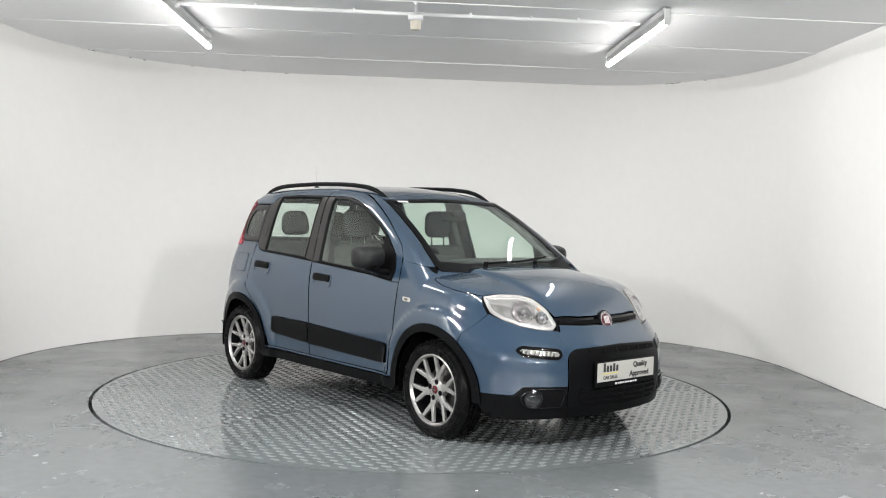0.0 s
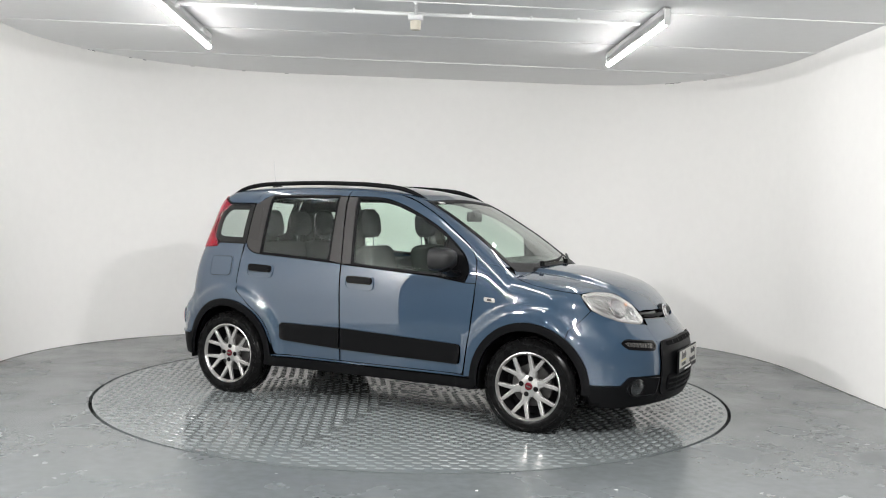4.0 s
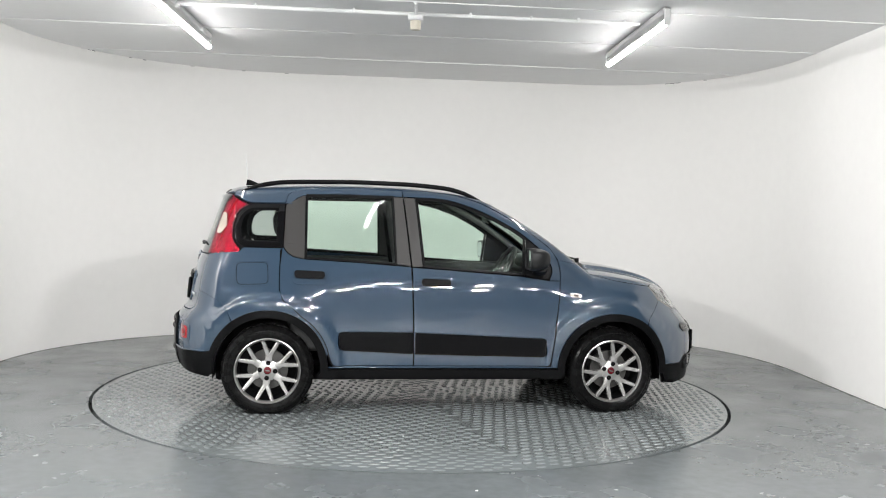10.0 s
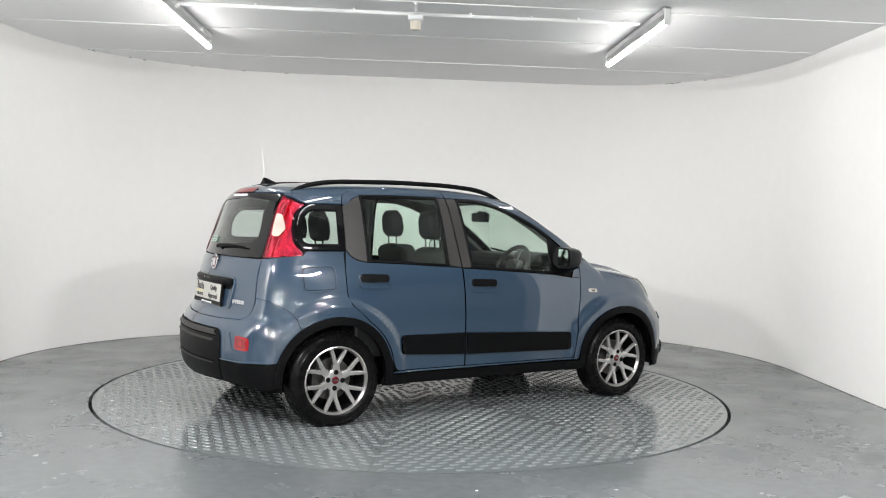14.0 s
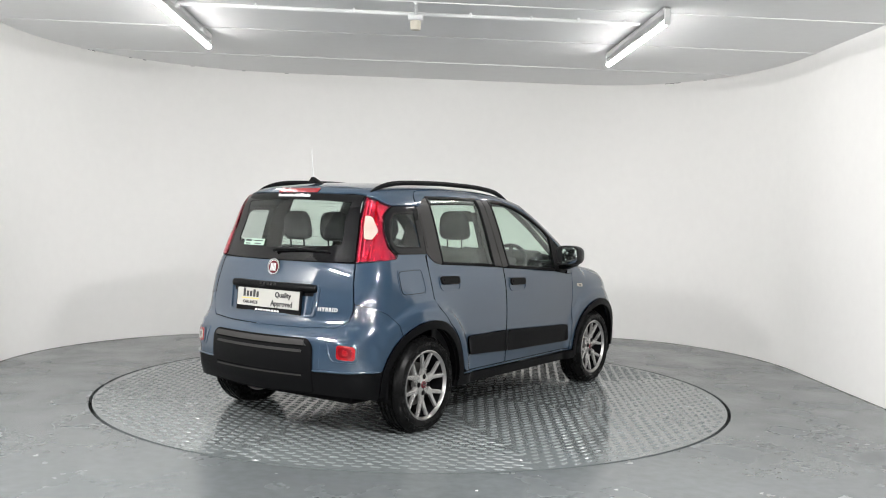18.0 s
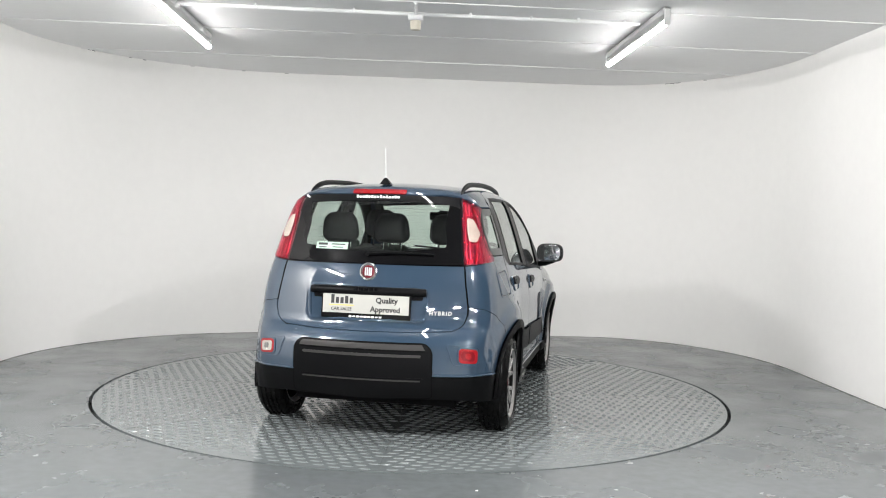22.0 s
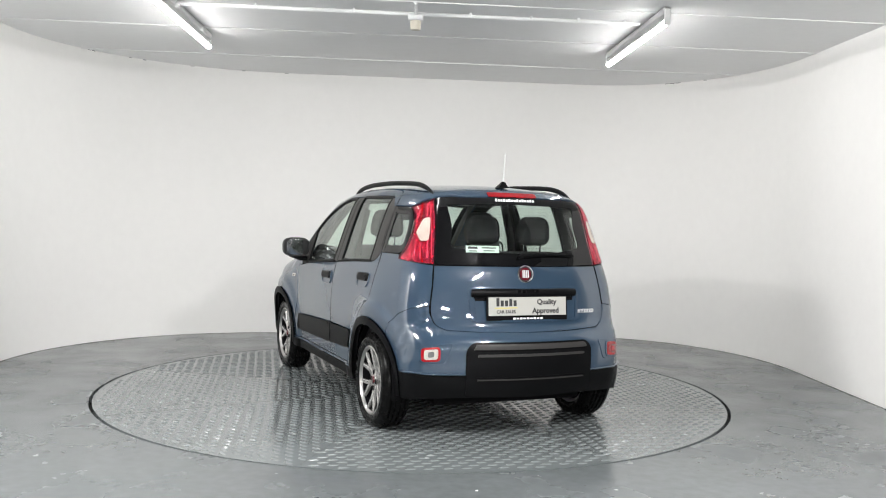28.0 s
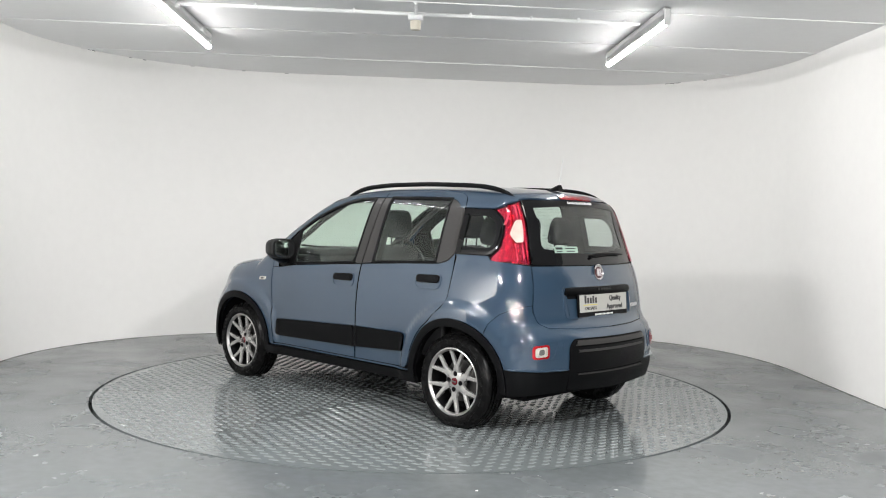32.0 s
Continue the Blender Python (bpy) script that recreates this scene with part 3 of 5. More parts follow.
def strip(a, b, way, off=0.0, depth=0.016, rows=3, step=0.03, crown=0.0):
    """A band between two lines on the form, proud by off, higher by crown in its middle."""
    d, u, v = axes(way)

    def line(pts):
        P = np.array([place(p) for p in pts])
        uv = np.stack([P @ u, P @ v], 1)
        s = np.concatenate([[0], np.cumsum(np.linalg.norm(np.diff(uv, axis=0), axis=1))])
        return uv, s
    (ua, sa), (ub, sb) = line(a), line(b)
    n = max(2, int(max(sa[-1], sb[-1]) / step)) + 1
    q = np.linspace(0, 1, n)
    A = np.stack([np.interp(q * sa[-1], sa, ua[:, i]) for i in (0, 1)], 1)
    B = np.stack([np.interp(q * sb[-1], sb, ub[:, i]) for i in (0, 1)], 1)
    V, NN, faces = [], [], []
    ts = np.linspace(0, 1, rows + 1)
    for t in ts:
        Q, N = onto(A + (B - A) * t, d, u, v, off + crown * (1 - (2 * t - 1) ** 2))
        V += list(Q)
        NN += list(N)
    for r in range(rows):
        for i in range(n - 1):
            faces.append([r * n + i, r * n + i + 1, (r + 1) * n + i + 1, (r + 1) * n + i])
    c = np.array(V)
    f0 = faces[0]
    if np.cross(c[f0[1]] - c[f0[0]], c[f0[2]] - c[f0[0]]) @ NN[f0[0]] < 0:
        faces = [f[::-1] for f in faces]
    if depth:
        edge = [(i, i + 1) for i in range(n - 1)] + [(rows * n + i + 1, rows * n + i) for i in range(n - 1)]
        edge += [((r + 1) * n, r * n) for r in range(rows)] + [(r * n + n - 1, (r + 1) * n + n - 1) for r in range(rows)]
        for i, j in edge:
            k = len(V)
            s = (c[i] + c[j]) / 2 - (c[min(max(i + n, 0), len(c) - 1)] if i < n else c[max(i - n, 0)])
            nn = s / max(np.linalg.norm(s), 1e-6)
            V += [c[i], c[j], c[j] - NN[j] * depth, c[i] - NN[i] * depth]
            NN += [nn * 0.8 + NN[i] * 0.6] * 2 + [nn] * 2
            faces.append([k, k + 1, k + 2, k + 3])
    NN = np.array(NN)
    return np.array(V), faces, NN / np.maximum(np.linalg.norm(NN, axis=1, keepdims=True), 1e-6)


def ring(pts, way, width, off=0.0, depth=0.012, step=0.03, out=0.0):
    """A frame of even width round an outline on the form."""
    d, u, v = axes(way)
    pts = split(pts)
    P = np.array([place(p) for p in pts])
    uv = dense(fillet(np.stack([P @ u, P @ v], 1), [p[3] if len(p) > 3 else 0 for p in pts]), step)
    if out:
        uv = grow(uv, out)
    inn = grow(uv, -width)
    Q1, N1 = onto(uv, d, u, v, off)
    Q2, N2 = onto(inn, d, u, v, off)
    n = len(uv)
    V = list(Q1) + list(Q2) + list(Q1 - N1 * depth) + list(Q2 - N2 * depth)
    side = Q1 - Q2
    side /= np.maximum(np.linalg.norm(side, axis=1, keepdims=True), 1e-6)
    NN = list(N1 + side * .15) + list(N2 - side * .15) + list(side) + list(-side)
    faces = []
    for i in range(n):
        j = (i + 1) % n
        faces += [[i, j, n + j, n + i], [j, i, 2 * n + i, 2 * n + j], [n + i, n + j, 3 * n + j, 3 * n + i]]
    f0 = faces[0]
    c = np.array(V)
    if np.cross(c[f0[1]] - c[f0[0]], c[f0[2]] - c[f0[0]]) @ N1[0] < 0:
        faces = [f[::-1] for f in faces]
    return c, faces, np.array(NN)


def flip(geo):
    V, F, N = geo
    k = np.array((1, -1, 1))
    return V * k, [f[::-1] for f in F], N * k


def add(name, geo, mat, parent, label=""):
    V, F, N = geo
    ob = part(name, mesh_from(name, V, F, mat, N), mat, parent, label)
    if mat in (M_GLASS, M_DARKGLASS, M_LENS, M_REDGLASS):
        ob.visible_shadow = False
    return ob


def pair(name, geo, mat, parents, label=""):
    """The same part on the right and, mirrored, on the left."""
    if not isinstance(parents, (list, tuple)):
        parents = (parents, parents)
    return [add(name, geo, mat, parents[0], label), add(name, flip(geo), mat, parents[1], label)]


def both(half):
    """A whole outline from its right half (y negative), top middle to bottom middle."""
    k = 2 if half[0][0] == "t" else 1

    def mirror(p):
        q = list(p)
        q[2 if p[0] == "t" else 1] *= -1
        return tuple(q)
    return list(half) + [mirror(p) for p in reversed(half) if abs(p[2 if p[0] == "t" else 1]) > 1e-6]


SHELL = [[], []]


def shell(pts, way, out=0.012, off=-0.013, mirror=True):
    """Dark inner skin behind a panel and its gaps."""
    V, F, N = sheet(pts, way, -out, off, 0, 0.08)
    for W in ([V, V * np.array((1, -1, 1))] if mirror else [V]):
        k = len(SHELL[0])
        SHELL[0] += [tuple(q) for q in W]
        SHELL[1] += [tuple(k + i for i in f) for f in F]


def arc(cx, r, a0, a1, n=14, cz=0.29):
    """Points round a wheel arch; angles in degrees, 0 forward, 90 up."""
    return [("s", cx + r * math.cos(radians(a)), cz + r * math.sin(radians(a))) for a in np.linspace(a0, a1, n)]


# ---------------------------------------------------------------- the car
SIDE, DIAG_R, DIAG_F = (0, 1, 0), (0.75, 0.66, 0), (-0.75, 0.66, 0)
FX, RX = 1.15, -1.15
HUB_HEIGHT = .279


def panel(name, pts, way, mat, parents, label="", mirror=True, inset=0.002, back=True, **kw):
    geo = sheet(pts, way, inset, **kw)
    if back:
        shell(pts, way, mirror=mirror)
    return pair(name, geo, mat, parents, label) if mirror else add(name, geo, mat, parents, label)


def build_body(car):
    S = lambda x, z, r=0: ("s", x, z, r)
    Rr = lambda y, z, r=0: ("r", y, z, r)
    Ff = lambda y, z, r=0: ("f", y, z, r)
    Tt = lambda x, y, r=0: ("t", x, y, r)

    # front doors
    door = panel("front_door", [S(.715, .312, .03), S(.742, .51), S(.77, .78), S(.775, .885), S(.70, .885), S(.5, .912), S(0, .945), S(-.226, .958),
                                S(-.212, .67), S(-.203, .312)], SIDE, M_PAINT, car, "blue-grey painted front door")
    top = [S(.775, .888), S(.772, .95), S(.757, 1.03), S(.71, 1.10), S(.62, 1.172), S(.45, 1.288), S(.26, 1.388), S(.10, 1.436), S(-.03, 1.452), S(-.281, 1.462)]
    low = [S(.703, .888), S(.725, .95), S(.712, 1.0), S(.675, 1.068), S(.55, 1.175), S(.45, 1.240), S(.29, 1.322), S(.13, 1.383), S(-.03, 1.418), S(-.278, 1.424)]
    top, low = flow(top), flow(low)
    pair("door_frame", strip(top, low, SIDE, 0, 0.016), M_PAINT, door)
    shell(top + low[::-1], SIDE)
    glass_f = [S(-.199, 1.412, .02), S(-.03, 1.409), S(.13, 1.372), S(.29, 1.309), S(.45, 1.228), S(.538, 1.17, .01), S(.52, .93, .01), S(-.03, .958), S(-.15, .968, .02)]
    seal_f = [S(-.20, 1.42), S(-.03, 1.417), S(.13, 1.380), S(.29, 1.318), S(.45, 1.236), S(.545, 1.172), S(.527, .918), S(0, .949), S(-.152, .962)]
    pair("window_glass", sheet(glass_f, SIDE, 0.0, -0.006, 0.004), M_GLASS, door)
    pair("window_seal", ring(seal_f, SIDE, 0.014, 0.002, 0.02), M_BLACK, door)
    panel("mirror_base", [S(.548, 1.165, .01), S(.675, 1.062, .03), S(.712, .99, .03), S(.716, .94, .03), S(.695, .893, .02), S(.531, .918)], SIDE, M_BLACK, door,
          "black plastic mirror triangle", back=False)
    panel("pillar_trim", [S(-.276, 1.421), S(-.203, 1.418), S(-.155, .965), S(-.226, .961)], SIDE, M_GREYTRIM, door, inset=0.002)
    mould = lambda x0, x1, za, zb, zc, zd, r0, r1: [S(x0, zb, r0), S(x0, za, r0), S(x1, zc, r1), S(x1, zd, r1)]
    pair("door_moulding", sheet(mould(-.199, .692, .39, .532, .372, .497, .006, .03), SIDE, 0, 0.013, 0.02), M_BLACK, door, "black protective door moulding")

    pair("moulding_lip", strip([S(-.195, .532), S(.25, .516), S(.675, .498)], [S(-.195, .512), S(.25, .496), S(.675, .478)], SIDE, 0.0145, 0.004, 2, crown=.004), M_BLACK, door)

    # rear doors
    arch_door = arc(RX, .402, 58, 12, 12)
    door2 = panel("rear_door", [S(-.209, .312), S(-.218, .67), S(-.233, .961), S(-.62, .985), S(-.90, .998), S(-.95, 1.001), S(-1.0, 1.012), S(-1.035, 1.033), S(-1.055, 1.055), S(-1.0705, 1.077),
                                          S(-1.084, .96), S(-1.085, .80, .03), S(-1.06, .735, .06), S(-1.0, .69, .04)] + arch_door + [S(-.735, .312, .07)], SIDE, M_PAINT, car, "blue-grey painted rear door", grid=.025)
    top = [S(-.287, 1.462), S(-.64, 1.47), S(-.90, 1.460), S(-.99, 1.447), S(-1.04, 1.415), S(-1.056, 1.36)]
    low = [S(-.287, 1.424), S(-.64, 1.430), S(-.88, 1.424), S(-.95, 1.412), S(-1.0, 1.385), S(-1.018, 1.355)]
    top, low = flow(top), flow(low)
    pair("door_frame", strip(top, low, SIDE, 0, 0.016), M_PAINT, door2)
    shell(top + low[::-1], SIDE)
    glass_r = [S(-.92, 1.417, .02), S(-.348, 1.421, .02), S(-.33, .985, .02), S(-.92, 1.012, .02)]
    seal_r = [S(-.925, 1.424), S(-.345, 1.428), S(-.325, .975), S(-.62, .989), S(-.925, 1.004)]
    pair("window_glass", sheet(glass_r, SIDE, 0, -0.006, 0.004), M_GLASS, door2)
    pair("window_seal", ring(seal_r, SIDE, 0.012, 0.002, 0.02), M_BLACK, door2)
    panel("pillar_trim", [S(-.285, 1.421), S(-.35, 1.421), S(-.327, .978), S(-.233, .964)], SIDE, M_GREYTRIM, door2, inset=0.002)
    panel("quarter_trim", [S(-1.056, 1.352, .03), S(-1.016, 1.372), S(-.955, 1.41), S(-.928, 1.416), S(-.928, 1.004), S(-.95, 1.005), S(-1.0, 1.016), S(-1.033, 1.037), S(-1.052, 1.059), S(-1.065, 1.083)],
          SIDE, M_GREYTRIM, door2, "dark grey plastic pillar panel", inset=0.002)
    pair("pillar_inlay", sheet([S(-1.05, 1.335, .03), S(-.965, 1.34, .04), S(-.962, 1.09, .04), S(-1.055, 1.09, .02)], SIDE, 0.006, 0.003, 0.006), M_GREYTRIM, door2)
    pair("door_moulding", sheet(mould(-.702, -.212, .415, .535, .392, .533, .035, .006), SIDE, 0, 0.013, 0.02), M_BLACK, door2, "black protective door moulding")
    pair("moulding_cap", sheet([S(-.24, .527, .008), S(-.212, .527), S(-.212, .40), S(-.24, .402, .008)], SIDE, 0, 0.017, 0.02), M_BLACK, door2)

    # handles
    for door_, x0, x1, z0, z1 in ((door, -.165, .03, .822, .882), (door2, -.992, -.795, .862, .922)):
        pair("handle_cup", sheet([S(x0 - .010, z0 - .020, .04), S(x1 + .010, z0 - .024, .04), S(x1 + .010, z1 + .006, .03), S(x0 - .010, z1 + .010, .03)], SIDE, 0, 0.002, 0.004),
             M_PAINT, door_)
        pair("cup_rim", ring([S(x0 - .010, z0 - .020, .04), S(x1 + .010, z0 - .024, .04), S(x1 + .010, z1 + .006, .03), S(x0 - .010, z1 + .010, .03)], SIDE, 0.007, 0.0075, 0.007, .012, .004), M_PAINT, door_)
        lift = pair("door_handle", sheet([S(x0, z1 + .004, .022), S(x1, z1 - .002, .022), S(x1 - .002, z0 + .012, .024), S(x0 + .002, z0 + .016, .024)], SIDE, 0, 0.018, 0.018), M_BLACK, door_, "black door handle")
        pair("grip_edge", strip([S(x0 + .016, z1 - .012), S(x1 - .016, z1 - .018)], [S(x0 + .014, z0 + .034), S(x1 - .014, z0 + .028)], SIDE, 0.0185, 0.004, 4, .02, 0.006), M_BLACK, lift)

    # rear quarter panels with the quarter window and fuel flap
    quarter = panel("rear_quarter", [S(-1.086, 1.05), S(-1.074, 1.066), S(-1.325, 1.066), S(-1.345, 1.04), Rr(-.547, 1.012), Rr(-.564, .9), Rr(-.582, .79), Rr(-.586, .78), S(-1.55, .765),
                                     S(-1.472, .725), S(-1.41, .66)] + arc(RX, .378, 127, 14, 16) + arc(RX, .399, 14, 58, 8) + [S(-1.002, .692), S(-1.062, .737), S(-1.086, .80), S(-1.086, .96)], DIAG_R, M_PAINT, car,
                    "blue-grey painted rear quarter panel", inset=0.001, grid=.025)
    win = [S(-1.285, 1.352, .03), S(-1.062, 1.355), S(-1.072, 1.07), S(-1.325, 1.072, .05), S(-1.378, 1.11, .05), S(-1.384, 1.2), S(-1.362, 1.29, .04)]
    pair("window_surround", ring(win, SIDE, 0.042, -0.001, 0.004), M_GLOSSBLACK, quarter)
    pair("window_glass", sheet(win, SIDE, 0.034, -0.006, 0.004), M_DARKGLASS, quarter)
    pair("pillar_skin", sheet([S(-1.10, 1.35), S(-1.062, 1.352), S(-1.072, 1.075), S(-1.11, 1.075)], SIDE, 0.001, -0.001, 0.01), M_GLOSSBLACK, quarter)
    flap = sheet([S(-1.358, .965, .03), S(-1.165, .972, .03), S(-1.158, .84, .03), S(-1.352, .832, .03)], SIDE, 0.0, 0.0035, 0.003)
    add("fuel_flap", flap, M_PAINT, quarter[0], "blue-grey painted fuel flap")
    add("flap_gap", ring([S(-1.358, .965, .03), S(-1.165, .972, .03), S(-1.158, .84, .03), S(-1.352, .832, .03)], SIDE, 0.003, 0.002, 0.002, out=.003), M_SHELL, quarter[0])
    add("flap_lip", ring([S(-1.372, .979, .04), S(-1.151, .986, .04), S(-1.144, .826, .04), S(-1.366, .818, .04)], SIDE, 0.006, 0.004, 0.004), M_PAINT, quarter[0])

    # roof sides and roof
    roof_half = [Tt(.308, 0), Tt(.309, -.3), Tt(.303, -.45, .02), Tt(.285, -.518), Tt(.125, -.501), S(.10, 1.443), S(-.03, 1.459), S(-.28, 1.469), S(-.64, 1.477), S(-.90, 1.467), S(-.9905, 1.4505), S(-1.0435, 1.4175), S(-1.0595, 1.3615),
                 S(-1.285, 1.360), S(-1.33, 1.375), S(-1.40, 1.408), Rr(-.485, 1.418), Rr(-.3, 1.425), Rr(0, 1.427)]

    def mir(p):
        if p[0] == "s":
            return ("S", p[1], p[2]) + tuple(p[3:])
        q = list(p)
        q[2 if p[0] == "t" else 1] *= -1
        return tuple(q)
    whole = roof_half + [mir(p) for p in reversed(roof_half[1:-1])]
    roof = panel("roof", whole, (0, 0, -1), M_PAINT, car, "blue-grey painted roof", mirror=False, inset=0.0008, grid=0.05)
    # front pillars
    pil_out = [S(.107, 1.442), S(.26, 1.394), S(.45, 1.294), S(.62, 1.178), S(.712, 1.106), S(.762, 1.034), S(.80, 1.019), S(.843, 1.0105), S(.887, 1.0012), S(.93, .9915)]
    pil_in = [Tt(.125, -.505), Tt(.28, -.525), Tt(.45, -.545), Tt(.62, -.566), Tt(.74, -.582), Tt(.83, -.596), Tt(.88, -.603), Tt(.945, -.613)]
    pair("front_pillar", strip(flow(pil_out), flow(pil_in), (-.25, .6, -.75), 0.0, 0.03, 4), M_PAINT, car, "blue-grey windscreen pillar")
    # windscreen
    ws_half = [Tt(.313, 0), Tt(.314, -.3), Tt(.308, -.455, .02), Tt(.293, -.517), Tt(.62, -.556), Tt(.83, -.586), Tt(.94, -.604), Tt(1.0, -.4), Tt(1.035, -.2), Tt(1.045, 0)]
    ws = both(ws_half)
    screen = add("windscreen", sheet(ws, (-.45, 0, -.9), 0.004, -0.002, 0.005), M_GLASS, car, "clear windscreen")
    add("screen_border", ring(ws, (-.45, 0, -.9), 0.042, 0.001, 0.01), M_BLACK, screen)
    # scuttle below the windscreen
    sc = [Tt(.985, -.60), Tt(1.04, -.4), Tt(1.07, -.2), Tt(1.08, 0), Tt(1.07, .2), Tt(1.04, .4), Tt(.985, .60)]
    sb = [Tt(.925, -.60), Tt(.98, -.4), Tt(1.012, -.2), Tt(1.02, 0), Tt(1.012, .2), Tt(.98, .4), Tt(.925, .60)]
    add("scuttle", strip(sc, sb, (0, 0, -1), 0.003, 0.03, 4), M_BLACK, car, "black plastic wiper scuttle")

    # bonnet
    hood_half = [Tt(1.06, 0), Tt(1.05, -.2), Tt(1.02, -.4), Tt(.965, -.60, .02), S(1.03, .925, .03), S(1.09, .91), S(1.15, .895), S(1.21, .885), S(1.27, .875), S(1.35, .8635), S(1.43, .852), Ff(-.555, .862), Tt(1.575, -.425),
                 Ff(-.385, .775), Ff(-.365, .742), Ff(-.2, .741), Ff(0, .741)]
    whole = hood_half + [mir(p) for p in reversed(hood_half[1:-1])]
    bonnet = panel("bonnet", whole, (0, 0, -1), M_PAINT, car, "blue-grey painted bonnet", mirror=False, inset=0.001, grid=0.016)

    # front wings
    wing = panel("front_wing", [S(.78, .303), S(.721, .303), S(.748, .51), S(.777, .78), S(.78, .95), S(.766, 1.031), S(.80, 1.018), S(.843, 1.0095), S(.887, 1.0002), S(.93, .9905), S(.965, .967), S(1.03, .9243, .03), S(1.09, .9093), S(1.15, .8943), S(1.21, .8843), S(1.27, .8743),
                                S(1.35, .8628), S(1.43, .8513), S(1.465, .80), S(1.50, .755), S(1.46, .70), S(1.40, .64)] + arc(FX, .378, 52, 172, 16), SIDE, M_PAINT, car,
                 "blue-grey painted front wing", grid=.025, inset=.001)
    ind = [S(.842, .806, .012), S(.918, .802, .012), S(.922, .776, .012), S(.848, .780, .012)]
    ob = pair("side_repeater", sheet(ind, SIDE, 0, 0.006, 0.008), M_CLEARLENS, wing, "small clear side repeater lamp")
    pair("bulb", sheet([S(.868, .798, .007), S(.900, .796, .007), S(.900, .782, .007), S(.868, .784, .007)], SIDE, 0, 0.008, 0.004), M_GREYTRIM, ob)

    # wheel arch mouldings
    for cx, a0, a1 in ((RX, -4, 186), (FX, -4, 186)):
        pair("arch_moulding", strip(arc(cx, .385, a0, a1, 26), arc(cx, .336, a0, a1, 26), SIDE, 0.012, 0.03, 4, crown=0.008), M_BLACK, car, "black plastic wheel arch moulding")
    # sills
    def bead(name, line, wide, parent, label=""):
        """A thin painted lip along a line on the form, on both sides."""
        P = np.array([place(q) for q in line])
        P = P + slope(P) * .005
        for sgn in (1, -1):
            bm = bmesh.new()
            sweep(bm, [(q[0], q[1] * sgn, q[2]) for q in P], wide, .0065, 8, [.5] + [1] * (len(P) - 2) + [.5])
            part(name, bm, M_PAINT, parent, label, smooth=60)
    bead("sill_lip", [S(x, .304) for x in np.linspace(-.76, .735, 24)], .015, car, "thin blue-grey lip along the sill")
    sill = [S(-.80, .291), S(.80, .291), S(.80, .232, .02), S(-.83, .232, .02)]
    panel("sill", sill, SIDE, M_BLACK, car, "black plastic sill", inset=0, off=0.012)

    # tailgate
    gate_half = [Rr(0, 1.012), Rr(-.542, 1.012), Rr(-.559, .9), Rr(-.576, .79), Rr(-.58, .74, .05), Rr(-.56, .672, .05), Rr(-.5, .645), Rr(-.3, .636), Rr(0, .633)]
    gate = panel("tailgate", both(gate_half), (1, 0, 0), M_PAINT, car, "blue-grey painted tailgate", mirror=False)
    clear_half = [Rr(0, 1.385), Rr(-.3, 1.38), Rr(-.43, 1.37, .04), Rr(-.415, 1.25), Rr(-.435, 1.12, .05), Rr(0, 1.085)]
    clear = both(clear_half)
    add("rear_window", sheet(clear, (1, 0, 0), -0.006, -0.003, 0.004), M_DARKGLASS, gate, "dark tinted rear window")
    for half in (0, 1):
        o = [Rr(0, 1.42), Rr(-.25, 1.419), Rr(-.479, 1.412), Rr(-.490, 1.33), Rr(-.501, 1.26), Rr(-.521, 1.12), Rr(-.536, 1.02), Rr(-.3, 1.016), Rr(0, 1.016)]
        i = [Rr(0, 1.385), Rr(-.25, 1.38), Rr(-.43, 1.37), Rr(-.42, 1.30), Rr(-.415, 1.25), Rr(-.43, 1.17), Rr(-.435, 1.12), Rr(-.25, 1.095), Rr(0, 1.085)]
        g = strip(o, i, (1, 0, 0), 0, 0.01)
        add("window_border", g if not half else flip(g), M_GLOSSBLACK, gate)
    for z in np.linspace(1.12, 1.36, 13):
        line = [(place(Rr(y, z)), y) for y in np.linspace(-.40, .40, 11)]
        bm = bmesh.new()
        sweep(bm, [(q[0] + .006, y, z) for q, y in line], .0005, .0005, 4)
        part("heater_line", bm, M_DASH, gate)
    shell([Rr(-.52, 1.06), Rr(.52, 1.06), Rr(.53, 1.0), Rr(-.53, 1.0)], (1, 0, 0), mirror=False)
    add("brake_lamp", sheet([Rr(-.165, 1.451, .008), Rr(.165, 1.451, .008), Rr(.165, 1.425, .008), Rr(-.165, 1.425, .008)], (1, 0, -.1), 0, 0.004, 0.006), M_REDLENS, roof,
        "red high-level brake lamp")
    # handle bar over the number plate, plate recess
    bm = bmesh.new()
    P = [place(Rr(y, .857)) for y in np.linspace(-.345, .345, 13)]
    sweep(bm, [(q[0] - .002, q[1], q[2]) for q in P], .024, .027, 12, [.85] + [1] * 11 + [.85])
    part("handle_bar", bm, M_BLACK, gate, "black tailgate handle bar", smooth=50)
    add("plate_recess", sheet([Rr(-.335, .835, .02), Rr(.335, .835, .02), Rr(.32, .70, .02), Rr(-.32, .70, .02)], (1, 0, 0), 0, 0.001, 0.002), M_PAINT, gate)
    lip = both([Rr(0, .892), Rr(-.335, .892, .03), Rr(-.368, .862, .03), Rr(-.352, .70, .04), Rr(-.325, .688, .02), Rr(0, .688)])
    add("recess_lip", ring(lip, (1, 0, 0), 0.014, 0.009, 0.009), M_PAINT, gate, "raised painted lip round the plate recess")
